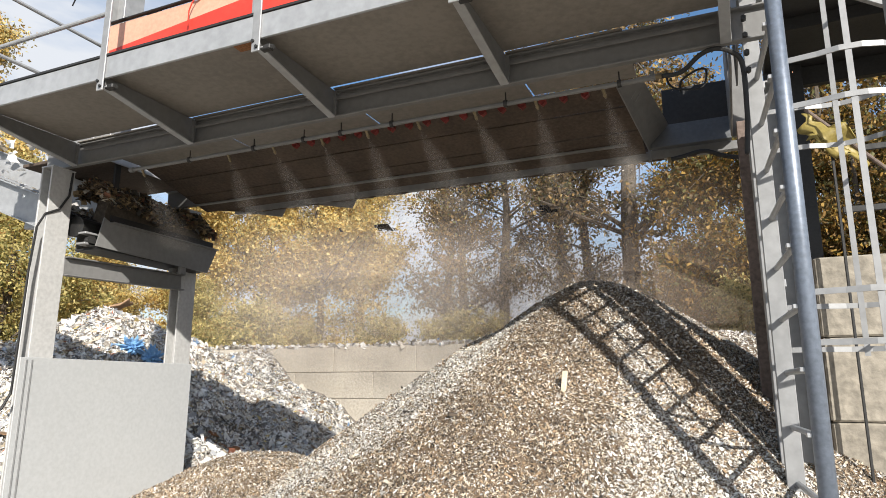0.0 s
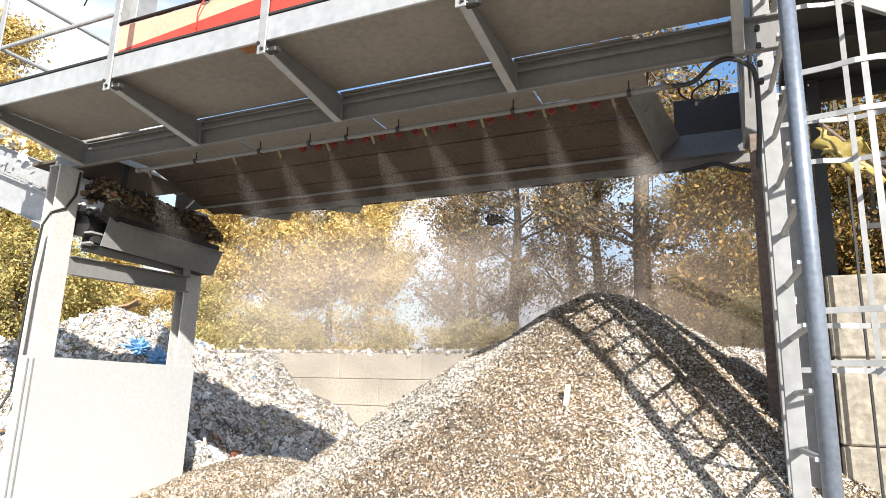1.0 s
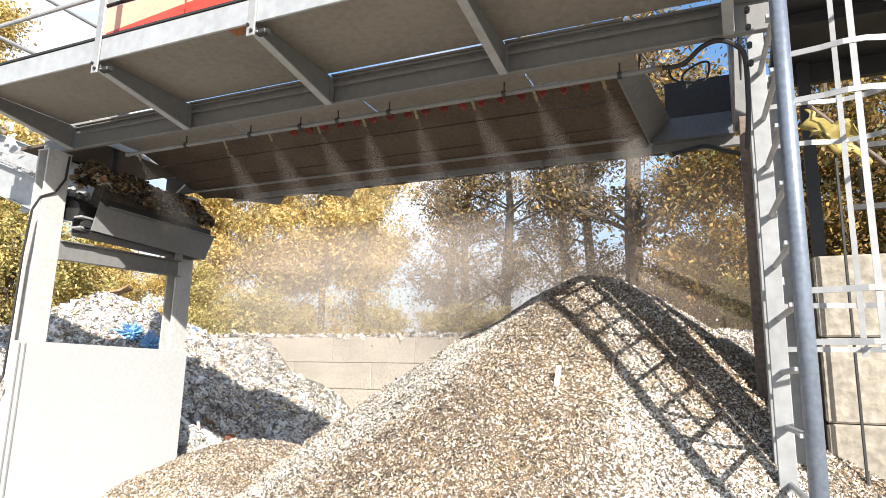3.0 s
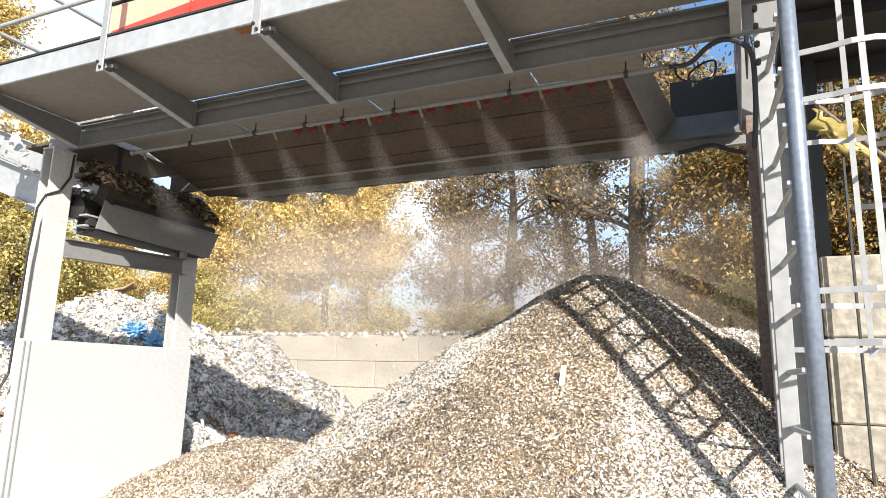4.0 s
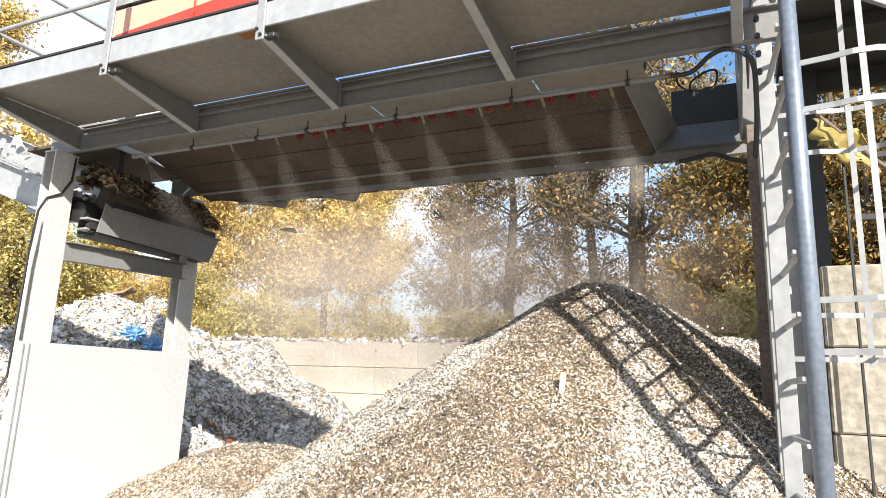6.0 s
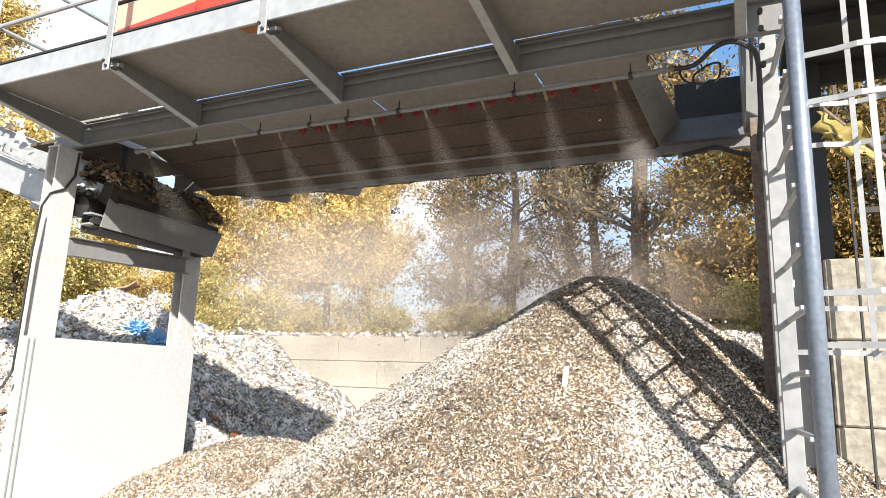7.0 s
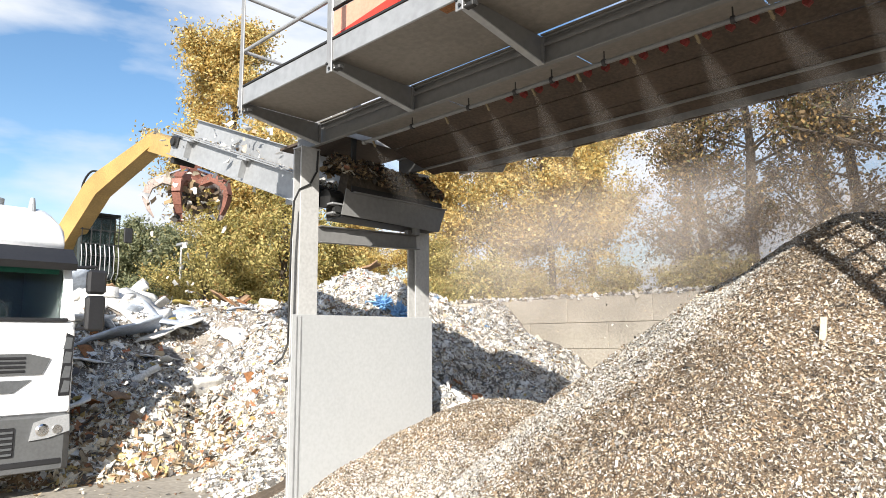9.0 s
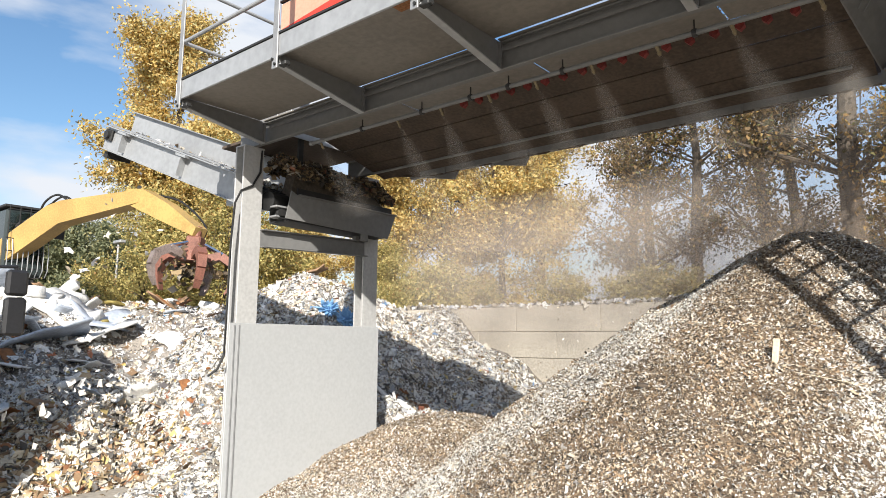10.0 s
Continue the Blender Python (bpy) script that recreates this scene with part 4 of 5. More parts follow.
flakes_on("scrap_layer", waste_height, -11.4, -4.6, 3.4, 11.5, 150000, 0.02, 0.13, 12, WASTE, waste, 0.9, 2.6, aspect=(0.1, 0.6), maker=leaves_of)
flakes_on("scrap_layer", waste_height, -20.0, -9.6, -5.0, 11.5, 130000, 0.018, 0.12, 13, BULKY, waste, 1.0, 2.6, aspect=(0.1, 0.6), maker=leaves_of)
flakes_on("film_layer", waste_height, -11.5, -5.6, 3.4, 11.5, 18000, 0.035, 0.16, 23, WASTE, waste, 0.5, 2.6, aspect=(0.2, 0.8), lift=0.04, maker=crumples)
flakes_on("film_layer", waste_height, -18.0, -9.4, 0.5, 9.5, 18000, 0.035, 0.19, 24, BULKY, waste, 0.5, 2.8, aspect=(0.2, 0.8), lift=0.04, maker=crumples)
flakes_on("toe_litter", waste_height, -12.6, -8.8, 0.5, 6.0, 8000, 0.03, 0.2, 19, TOEWASTE, waste, 0.5, 2.4, weight=lambda x, y: np.clip(1.1 - waste_height(x, y) / 0.9, 0, 1), aspect=(0.12, 0.7), maker=crumples)
flakes_on("toe_litter", lambda x, y: 0.004 + 0 * x, -11.2, -6.0, 1.6, 5.0, 900, 0.02, 0.12, 20, TOEWASTE, waste, 0.25, 2.5, aspect=(0.1, 0.6))
flakes_on("dust_crust", lambda x, y: np.where((np.abs(y - 11.95) < 0.35), 2.63 + 0.07 * fbm(x, y, 4, 2.5), -1), -13, 2.4, 11.6, 12.3, 9000, 0.03, 0.2, 17, WASTE, waste, 0.8, 2.0)


# single large pieces on the heap
def build_scrap():
    rr = random.Random(31)
    kinds = [("scrap_board", "broken white panel lying on the waste heap", SCRAPWHITE, (0.9, 0.55, 0.03)),
             ("scrap_board", "pale blue-grey board lying on the waste heap", SCRAPBLUE, (1.0, 0.6, 0.03)),
             ("scrap_board", "brown wooden board lying on the waste heap", SCRAPBROWN, (1.1, 0.3, 0.03)),
             ("foam_slab", "dirty white foam slab on the waste heap", SCRAPWHITE, (0.7, 0.5, 0.16)),
             ("rusty_sheet", "bent rusty brown sheet on the waste heap", RUST, (0.7, 0.4, 0.02)),
             ("foil_piece", "crumpled orange-yellow foil on the waste heap", YELLOWFILM, (0.7, 0.25, 0.05))]
    first = {}
    places = []
    for i in range(90):
        x, y = rr.uniform(-16.5, -10.6), rr.uniform(2.2, 8.5)
        places.append((rr.choice([0, 0, 0, 1, 2, 3, 3, 4, 5]), x, y, rr.uniform(0.35, 1.0)))
    for i in range(26):
        y = rr.uniform(3.6, 8.0)
        places.append((rr.choice([0, 2, 3, 4, 4, 5]), float(np.interp(y, [3, 4.1, 5.5, 6.5, 8], [-10.6, -10.2, -9.2, -7.6, -6.4])) - rr.uniform(0.0, 0.9), y, rr.uniform(0.2, 0.5)))
    for i in range(20):
        places.append((rr.choice([0, 0, 1, 1, 3]), rr.uniform(-16.2, -12.2), rr.uniform(2.6, 5.8), rr.uniform(1.1, 1.8)))
    for k, x, y, s in places:
        z = float(waste_height(np.array([x]), np.array([y]))[0])
        m = pose(x, y, max(z, 0.02) + 0.05 * s, rr.uniform(-28, 28), rr.uniform(5, 45), rr.uniform(0, 360))
        if k not in first:
            name, label, mat, size = kinds[k]
            g = thing(name, label, "scrap", name.replace("_", " ") + " pieces")
            r2 = np.random.RandomState(k)
            nx, ny = 7, 5
            U, V = np.meshgrid(np.linspace(-0.5, 0.5, nx), np.linspace(-0.5, 0.5, ny))
            Xc = (U + r2.normal(0, 0.025, U.shape)) * size[0]
            Yc = (V + r2.normal(0, 0.03, U.shape)) * size[1]
            Zc = size[0] * (0.035 * np.sin(U * 3 + k) * np.cos(V * 2.5) + r2.normal(0, 0.012, U.shape))
            idx = np.arange(nx * ny).reshape(ny, nx)
            q = np.stack([idx[:-1, :-1], idx[:-1, 1:], idx[1:, 1:], idx[1:, :-1]], -1).reshape(-1, 4)
            ob = soup("slab", np.stack([Xc, Yc, Zc], -1).reshape(-1, 3), q, mat, g)
            md = ob.modifiers.new("thick", "SOLIDIFY")
            md.thickness = size[2]
            g.matrix_basis = m @ Matrix.Diagonal((s, s, s, 1))
            first[k] = g
        else:
            c = copy_thing(first[k], m)
            c.scale = (s, s, s)
    # sticks and the pale board on the chip cone
    for label, x, y, L, w, rot in (("pale broken board stuck upright in the chip heap", -1.2, 4.62, 0.22, 0.036, (8, -76, 75)), ("thin pale stick lying on the chip heap", -0.9, 4.46, 0.34, 0.007, (0, 10, 2)), ("dark clod half buried in the chips", -1.98, 4.42, 0.07, 0.035, (20, 10, 40))):
        g = thing("wood_piece", label, "wood", "wood on the heap")
        z = float(chip_height(np.array([x]), np.array([y]))[0])
        g.matrix_basis = pose(x, y, z + 0.03, *rot)
        bm = bmesh.new()
        box(bm, (-L / 2, -w / 2, -0.3 * w), (L / 2, w / 2, 0.3 * w), None, 0.002)
        part("wood", bm, BARK if "dark" in label else PALEWOOD, g)


build_scrap()


def crumpled_bag(label, x, y, z, size, mat, seed):
    """A crushed plastic bag: a ball of folds."""
    g = thing("plastic_bag", label, "bag", "bags on the heap", pose(x, y, z))
    r = np.random.RandomState(seed)
    bm = bmesh.new()
    bmesh.ops.create_icosphere(bm, subdivisions=4, radius=1.0)
    dirs = r.normal(0, 1, (14, 3))
    dirs /= np.linalg.norm(dirs, axis=1)[:, None]
    amp = r.uniform(0.1, 0.5, 14)
    for v in bm.verts:
        d = np.array(v.co)
        f = 0.75 + sum(a * (math.sin(17 * float(d @ q) + 3 * d[0]) * 0.34) for a, q in zip(amp, dirs))
        v.co = Vector((d[0] * size[0] * f, d[1] * size[1] * f, d[2] * size[2] * f))
    part("film", bm, mat, g)


for bx, by, bz, bs, seed in ((-8.95, 7.65, 2.12, (0.2, 0.17, 0.16), 1), (-8.62, 7.75, 2.14, (0.17, 0.14, 0.2), 2), (-8.4, 7.9, 2.22, (0.14, 0.12, 0.12), 3)):
    zz = float(waste_height(np.array([bx]), np.array([by]))[0])
    crumpled_bag("crumpled bright blue plastic bag on the waste heap", bx, by, zz + bs[2] * 0.4, bs, BLUEFILM, seed)


# ---- trees ----
def tree_mesh(seed, height, spread, leaves, leaf=0.2, low=0.25):
    r = np.random.RandomState(seed)
    rr = random.Random(seed)
    bm = bmesh.new()
    pts = [Vector((0, 0, 0))]
    for i in range(1, 6):
        pts.append(Vector((rr.uniform(-0.2, 0.2) * i * 0.3, rr.uniform(-0.2, 0.2) * i * 0.3, height * 0.92 * i / 5)))
    rad = [height * 0.018 * (1 - 0.16 * i) for i in range(6)]
    for i in range(5):
        tube(bm, pts[i], pts[i + 1], rad[i], rad[i + 1], 8)
    tips = []
    for k in range(30):
        f = rr.uniform(low, 0.97)
        i = min(int(f * 5), 4)
        a = pts[i].lerp(pts[i + 1], f * 5 - i)
        ang = rr.uniform(0, 6.283)
        reach = spread * (1.15 - f) ** 0.6 * rr.uniform(0.5, 1.0) * (0.6 if f < low + 0.1 else 1)
        b = a + Vector((math.cos(ang) * reach, math.sin(ang) * reach, reach * rr.uniform(0.3, 0.9)))
        tube(bm, a, b, rad[i] * 0.3, rad[i] * 0.08, 5)
        tips += [a.lerp(b, s) for s in (0.45, 0.7, 0.9, 1.05)]
        for _ in range(4):
            c = a.lerp(b, rr.uniform(0.3, 0.9))
            d = c + Vector([rr.gauss(0, 1) for _ in range(3)]) * reach * 0.28
            tube(bm, c, d, rad[i] * 0.1, rad[i] * 0.03, 4)
            tips += [d]
    tips = np.array([tuple(t) for t in tips])
    c = tips[r.randint(0, len(tips), leaves)] + np.clip(r.normal(0, 1, (leaves, 3)), -1.5, 1.5) * np.array([0.42, 0.42, 0.34]) * spread * 0.22 * r.uniform(0.3, 1.4, (leaves, 1))
    nrm = r.normal(0, 1, (leaves, 3)) + np.array([0, 0, 0.4])
    nrm /= np.linalg.norm(nrm, axis=1)[:, None]
    L = leaf * r.uniform(0.6, 1.3, leaves)
    vs, f = leaves_of(r, c, nrm, L, L * 0.75, 0.2, 0.2, 0.0)
    return bm, vs, f


def build_tree(kind, label, seed, height, spread, leaf_mat, leaves, places, leaf=0.2, low=0.25):
    bm, vs, f = tree_mesh(seed, height, spread, leaves, leaf, low)
    t = thing(kind, label, "tree", kind.replace("_", " ") + "s behind the yard")
    part("trunk", bm, BARK, t)
    tagged(soup("crown", vs, f, leaf_mat, t), kind="stuff")
    rr = random.Random(seed)
    for i, (x, y, s) in enumerate(places):
        m = pose(x, y, 0, 0, 0, rr.uniform(0, 360))
        if i == 0:
            t.matrix_basis = m @ Matrix.Diagonal((s, s, s, 1))
        else:
            c = copy_thing(t, m)
            c.scale = (s, s, s)


build_tree("maple_tree", "tall autumn maple with golden yellow leaves", 1, 13.5, 3.4, YLEAF, 75000, [(-22.4, 11.65, 1.06)], low=0.3, leaf=0.115)
build_tree("autumn_tree", "golden yellow autumn tree with full crown", 7, 9, 3.2, YLEAF, 42000,
           [(-19, 15, 0.75), (-17, 17.5, 0.95), (-14.8, 18, 1.05), (-12.8, 18.5, 1.1), (-22.5, 17.5, 0.75), (-14, 23, 1.2)], low=0.08, leaf=0.10)
build_tree("poplar_tree", "olive and yellow autumn tree", 2, 9, 3.2, OLEAF, 44000,
           [(-21, 10.2, 0.78), (-18.5, 11.6, 0.95), (-22, 12.9, 1.0), (-25, 13.5, 0.9), (-16, 16, 0.6), (-29, 14, 0.7)], low=0.06, leaf=0.10)
build_tree("alder_tree", "tall thin autumn tree with sparse brown leaves", 3, 13, 3.0, BLEAF, 12000,
           [(-9.6, 22, 1.0), (-8.2, 20, 0.95), (-6.4, 19, 1.0), (-5.5, 23, 1.15), (-3.9, 19.5, 1.0), (-2.25, 17, 1.3), (-0.6, 25, 1.15), (2.0, 18, 1.1), (4.5, 20, 1.0), (6.5, 17, 0.9), (3.2, 23, 1.1)], leaf=0.10, low=0.16)
build_tree("beech_tree", "brown and yellow autumn tree with drooping twigs", 6, 8.5, 2.8, RLEAF, 17000,
           [(0.6, 14.6, 0.85), (2.2, 13.8, 0.85), (-1.5, 17.5, 0.7), (3.8, 13, 0.9), (-0.2, 16.2, 1.2), (1.9, 15.6, 1.25), (3.6, 15.2, 1.2)], leaf=0.1, low=0.05)
build_tree("shrub_tree", "dense dull green and brown bush", 4, 6, 3.0, OLEAF, 20000,
           [(-7.5, 17, 0.6), (-4.5, 17, 0.6), (-6, 15.8, 0.6), (-3, 16.2, 0.62), (-9, 16, 0.6), (-12, 16, 0.6), (-1.9, 16, 0.55), (-10, 17.5, 0.5), (5.5, 13, 0.8), (-0.2, 14.0, 0.5), (0.2, 13.3, 0.6), (1.4, 13.0, 0.62), (-13.7, 15.4, 0.62), (-12.6, 14.9, 0.68), (-15.2, 16.3, 0.66)], low=0.02, leaf=0.12)
build_tree("willow_tree", "dull green tree beside the yard", 5, 8, 3.2, GLEAF, 22000,
           [(-28, 10.75, 0.88), (-27.5, 12.2, 0.85), (-28.6, 9.4, 0.84), (-30.5, 8.3, 0.8), (-33, 11.6, 0.85), (-36, 11, 0.7), (-34, 14, 0.8)], low=0.03, leaf=0.15)


def build_pole():
    g = thing("lamp_pole", "thin grey lighting pole in front of the trees", "pole")
    bm = bmesh.new()
    tube(bm, (-21.2, 9.4, 0), (-21.2, 9.4, 4.9), 0.05, 0.035)
    part("shaft", bm, STEEL, g)
    boxes("lamp_head", STEEL, g, ((-21.4, 9.3, 4.9), (-20.9, 9.5, 5.0)), bevel=0.02)


build_pole()


# ---- truck ----
def build_truck():
    g = thing("truck", "white cab-over truck with dark grey bumper parked by the heap", "truck", at=pose(-8.79, 1.385, 0))
    # local: front faces +x, width along y from -1.25 to 1.25
    W = 1.24

    def shell(bm, rings):
        """Cross outline in y-z as rounded rectangles, joined along x."""
        loops = []
        for x, w, z0, z1, r in rings:
            pts = []
            for cy, cz, a0 in ((w - r, z1 - r, 0), (-w + r, z1 - r, 90), (-w + r * 0.4, z0 + r * 0.4, 180), (w - r * 0.4, z0 + r * 0.4, 270)):
                rad = r if a0 < 180 else r * 0.4
                for k in range(5):
                    a = radians(a0 + 22.5 * k)
                    pts.append(bm.verts.new((x, cy + rad * math.cos(a), cz + rad * math.sin(a))))
            loops.append(pts)
        for p, q in zip(loops, loops[1:]):
            for i in range(len(p)):
                j = (i + 1) % len(p)
                bm.faces.new((p[i], p[j], q[j], q[i]))
        bm.faces.new(loops[0])
        bm.faces.new(loops[-1][::-1])
        bmesh.ops.recalc_face_normals(bm, faces=bm.faces[:])
    bm = bmesh.new()
    shell(bm, [(0.0, W - 0.03, 0.98, 2.0, 0.08), (-0.05, W, 0.95, 2.05, 0.08), (-0.4, W, 0.95, 2.08, 0.05)])
    part("front_panel", bm, WHITE, g, smooth=False)
    bm = bmesh.new()
    shell(bm, [(-0.34, W - 0.1, 2.92, 3.1, 0.1), (-0.5, W - 0.06, 2.9, 3.32, 0.2), (-0.8, W - 0.08, 2.9, 3.5, 0.25), (-2.2, W - 0.08, 2.9, 3.55, 0.25)])
    part("roof", bm, WHITE, g, smooth=True)
    boxes("side_wall", WHITE, g, ((-2.2, W - 0.06, 0.95), (-0.42, W, 2.92)), bevel=0.01)
    boxes("side_wall", WHITE, g, ((-2.2, -W, 0.95), (-0.42, -W + 0.06, 2.92)), bevel=0.01)
    boxes("headliner", GREYPLASTIC, g, ((-2.19, -W + 0.07, 2.86), (-0.45, W - 0.07, 2.9)), bevel=0)
    for s in (-1, 1):
        boxes("door_lining", GREYPLASTIC, g, ((-2.19, s * (W - 0.075), 1.27), (-0.45, s * (W - 0.062), 2.85)), bevel=0)
    boxes("rear_wall", GREYPLASTIC, g, ((-2.26, -W, 0.95), (-2.2, W, 2.92)), bevel=0.01)
    boxes("cab_floor", DARK, g, ((-2.2, -W + 0.06, 1.2), (-0.42, W - 0.06, 1.26)), bevel=0)
    for s in (-1, 1):
        bm = bmesh.new()
        prism(bm, [(-0.02, 2.05), (-0.1, 2.05), (-0.42, 2.92), (-0.34, 2.92)], 1, s * (W - 0.11), s * (W - 0.02))
        part("pillar", bm, WHITE, g)
    bm = bmesh.new()
    prism(bm, [(-0.03, 2.06), (-0.055, 2.06), (-0.355, 2.82), (-0.33, 2.82)], 1, -W + 0.12, W - 0.12)
    part("windscreen", bm, GLASS, g).visible_shadow = False
    bm = bmesh.new()
    prism(bm, [(-0.2, 2.70), (-0.08, 2.66), (-0.02, 2.74), (-0.26, 2.94), (-0.36, 2.94)], 1, -W + 0.02, W - 0.02)
    part("sun_visor", bm, BLACKPLASTIC, g)
    boxes("dashboard", PALEDASH, g, ((-0.7, -W + 0.1, 1.75), (-0.2, W - 0.1, 2.05)), bevel=0.03)
    bm = bmesh.new()
    pipe(bm, [Vector((-0.72 + 0.08 * math.sin(a), -0.05 - 0.55 + 0.55 + 0.5 + 0.22 * math.cos(a), 2.13 + 0.2 * math.sin(a))) for a in np.linspace(0, 6.283, 17)], 0.018, 6)
    part("steering_wheel", bm, BLACKPLASTIC, g)
    for y in (-0.6, 0.6):
        boxes("seat", GREYPLASTIC, g, ((-1.5, y - 0.25, 1.3), (-1.3, y + 0.25, 2.35)), ((-1.5, y - 0.25, 1.26), (-0.95, y + 0.25, 1.6)), bevel=0.04)
    boxes("blind", GREENFILM, g, ((-0.345, -W + 0.14, 2.62), (-0.335, W - 0.14, 2.80), pose(0, 0, 0)), bevel=0)
    for y, ang in ((0.35, 22), (-0.55, 22)):
        bm = bmesh.new()
        box(bm, (0, -0.012, 0), (0.015, 0.012, 0.62), pose(0.0, y, 2.08, 0, -20, 0) @ pose(0, 0, 0, ang, 0, 0))
        part("wiper", bm, BLACKPLASTIC, g)
    boxes("cowl", BLACKPLASTIC, g, ((-0.06, -W + 0.1, 2.03), (0.015, W - 0.1, 2.075)), bevel=0.01)
    # grille openings
    bm = bmesh.new()
    prism(bm, [(-0.75, 1.66), (0.75, 1.66), (0.98, 1.60), (0.90, 1.42), (-0.90, 1.42), (-0.98, 1.60)], 0, 0.0, 0.02)
    part("grille", bm, BUMPER, g)
    for i in range(4):
        boxes("grille_bar", BLACKPLASTIC, g, ((0.021, -0.72, 1.45 + 0.05 * i), (0.032, 0.72, 1.475 + 0.05 * i)), bevel=0.002)
    bm = bmesh.new()
    prism(bm, [(-0.8, 1.36), (0.8, 1.36), (0.62, 1.22), (-0.62, 1.22)], 0, 0.0, 0.015)
    part("lower_grille", bm, GREYPLASTIC, g)
    for s in (-1, 1):
        for i in range(4):
            z = 1.2 + 0.17 * i
            bm = bmesh.new()
            prism(bm, [(s * (W - 0.13), z), (s * (W - 0.045), z), (s * (W - 0.035), z + 0.13), (s * (W - 0.10), z + 0.14)], 0, -0.03, 0.012)
            part("corner_vent", bm, GREYPLASTIC, g)
        bm = bmesh.new()
        prism(bm, [(s * (W - 0.155), 1.16), (s * (W - 0.03), 1.16), (s * (W - 0.015), 1.86), (s * (W - 0.105), 1.9)], 0, -0.03, 0.006)
        part("vent_panel", bm, BLACKPLASTIC, g)
        boxes("corner_post", BLACKPLASTIC, g, ((-0.46, s * (W - 0.03), 2.08), (-0.40, s * (W + 0.004), 2.9)), bevel=0.008)
        boxes("step", BLACKPLASTIC, g, ((-0.95, s * (W - 0.25), 0.5), (-0.52, s * (W - 0.02), 0.98)), bevel=0.02)
    # bumper and lights
    bm = bmesh.new()
    shell(bm, [(0.06, W - 0.08, 0.34, 0.93, 0.06), (0.0, W, 0.32, 0.96, 0.06), (-0.5, W, 0.32, 0.96, 0.04)])
    part("bumper", bm, BUMPER, g)
    boxes("bumper_strip", BLACKPLASTIC, g, ((0.061, -W + 0.1, 0.40), (0.075, W - 0.1, 0.46)), bevel=0.004)
    boxes("air_intake", BLACKPLASTIC, g, ((0.061, -0.66, 0.52), (0.07, 0.66, 0.84)), bevel=0.01)
    for i in range(5):
        boxes("intake_bar", GREYPLASTIC, g, ((0.071, -0.64, 0.54 + 0.06 * i), (0.082, 0.64, 0.565 + 0.06 * i)), bevel=0.002)
    for s in (-1, 1):
        bm = bmesh.new()
        prism(bm, [(s * 0.80, 0.68), (s * 0.84, 0.88), (s * 1.0, 0.93), (s * 1.2, 0.95), (s * 1.215, 0.76), (s * 1.0, 0.70)], 0, 0.03, 0.082)
        lamp = part("headlight", bm, LAMPGLASS, g)
        for k in range(2):
            bm = bmesh.new()
            tube(bm, (0.08, s * (0.93 + 0.15 * k), 0.79), (0.095, s * (0.93 + 0.15 * k), 0.79), 0.075 - 0.02 * k, 0.05, 14)
            part("reflector", bm, CHROME, lamp)
    # mirrors on the far side arm
    for s in (-1, 1):
        mir = boxes("mirror", BLACKPLASTIC, g, ((-0.12, s * (W + 0.10), 1.92), (0.0, s * (W + 0.32), 2.36)), ((-0.12, s * (W + 0.10), 2.38), (0.0, s * (W + 0.32), 2.68)), bevel=0.03)
        bm = bmesh.new()
        pipe(bm, [(-0.06, s * (W - 0.02), 2.7), (-0.06, s * (W + 0.2), 2.72), (-0.06, s * (W + 0.2), 2.6)], 0.02, 6)
        part("arm", bm, BLACKPLASTIC, mir)
        bm = bmesh.new()
        pipe(bm, [(-0.06, s * (W - 0.02), 1.95), (-0.06, s * (W + 0.15), 1.95)], 0.02, 6)
        part("arm", bm, BLACKPLASTIC, mir)
    for s in (-1, 1):
        wheel = new("wheel")
        wheel.parent = g
        bm = bmesh.new()
        tube(bm, (-1.4, s * 0.85, 0.5), (-1.4, s * 1.18, 0.5), 0.5, sides=28)
        part("tyre", bm, RUBBER, wheel)
        bm = bmesh.new()
        tube(bm, (-1.4, s * 1.181, 0.5), (-1.4, s * 1.2, 0.5), 0.28, 0.2, 20)
        part("rim", bm, STEEL, wheel)
    boxes("mudguard", GREYPLASTIC, g, ((-2.1, W - 0.4, 1.02), (-0.6, W, 1.1)), ((-0.7, W - 0.3, 0.4), (-0.52, W - 0.01, 1.0)), bevel=0.02)
    boxes("chassis", DARK, g, ((-7.5, -0.45, 0.75), (-0.5, 0.45, 1.0)), bevel=0.01)
    bm = bmesh.new()
    tube(bm, (-1.3, 0.5, 3.52), (-1.3, 0.5, 3.66), 0.16, sides=16)
    part("roof_vent", bm, STEEL, g)
    bm = bmesh.new()
    tube(bm, (-0.75, 0.85, 3.45), (-0.75, 0.85, 3.62), 0.05, 0.03, 10)
    part("beacon", bm, STEEL, g)
    return g


build_truck()


# ---- excavator ----
BOOM_L, STICK_L = 5.7, 1.9
EX = Vector((-19.7, 4.8, 0))          # under the boom foot
FOOT = Vector((0, 0, 2.96))


def arm_pose(a, b):
    """Local x from a to b, local z up."""
    d = (b - a).normalized()
    side = Vector((0, 0, 1)).cross(d).normalized()
    up = d.cross(side)
    m = Matrix((d, side, up)).transposed().to_4x4()
    return Matrix.Translation(a) @ m


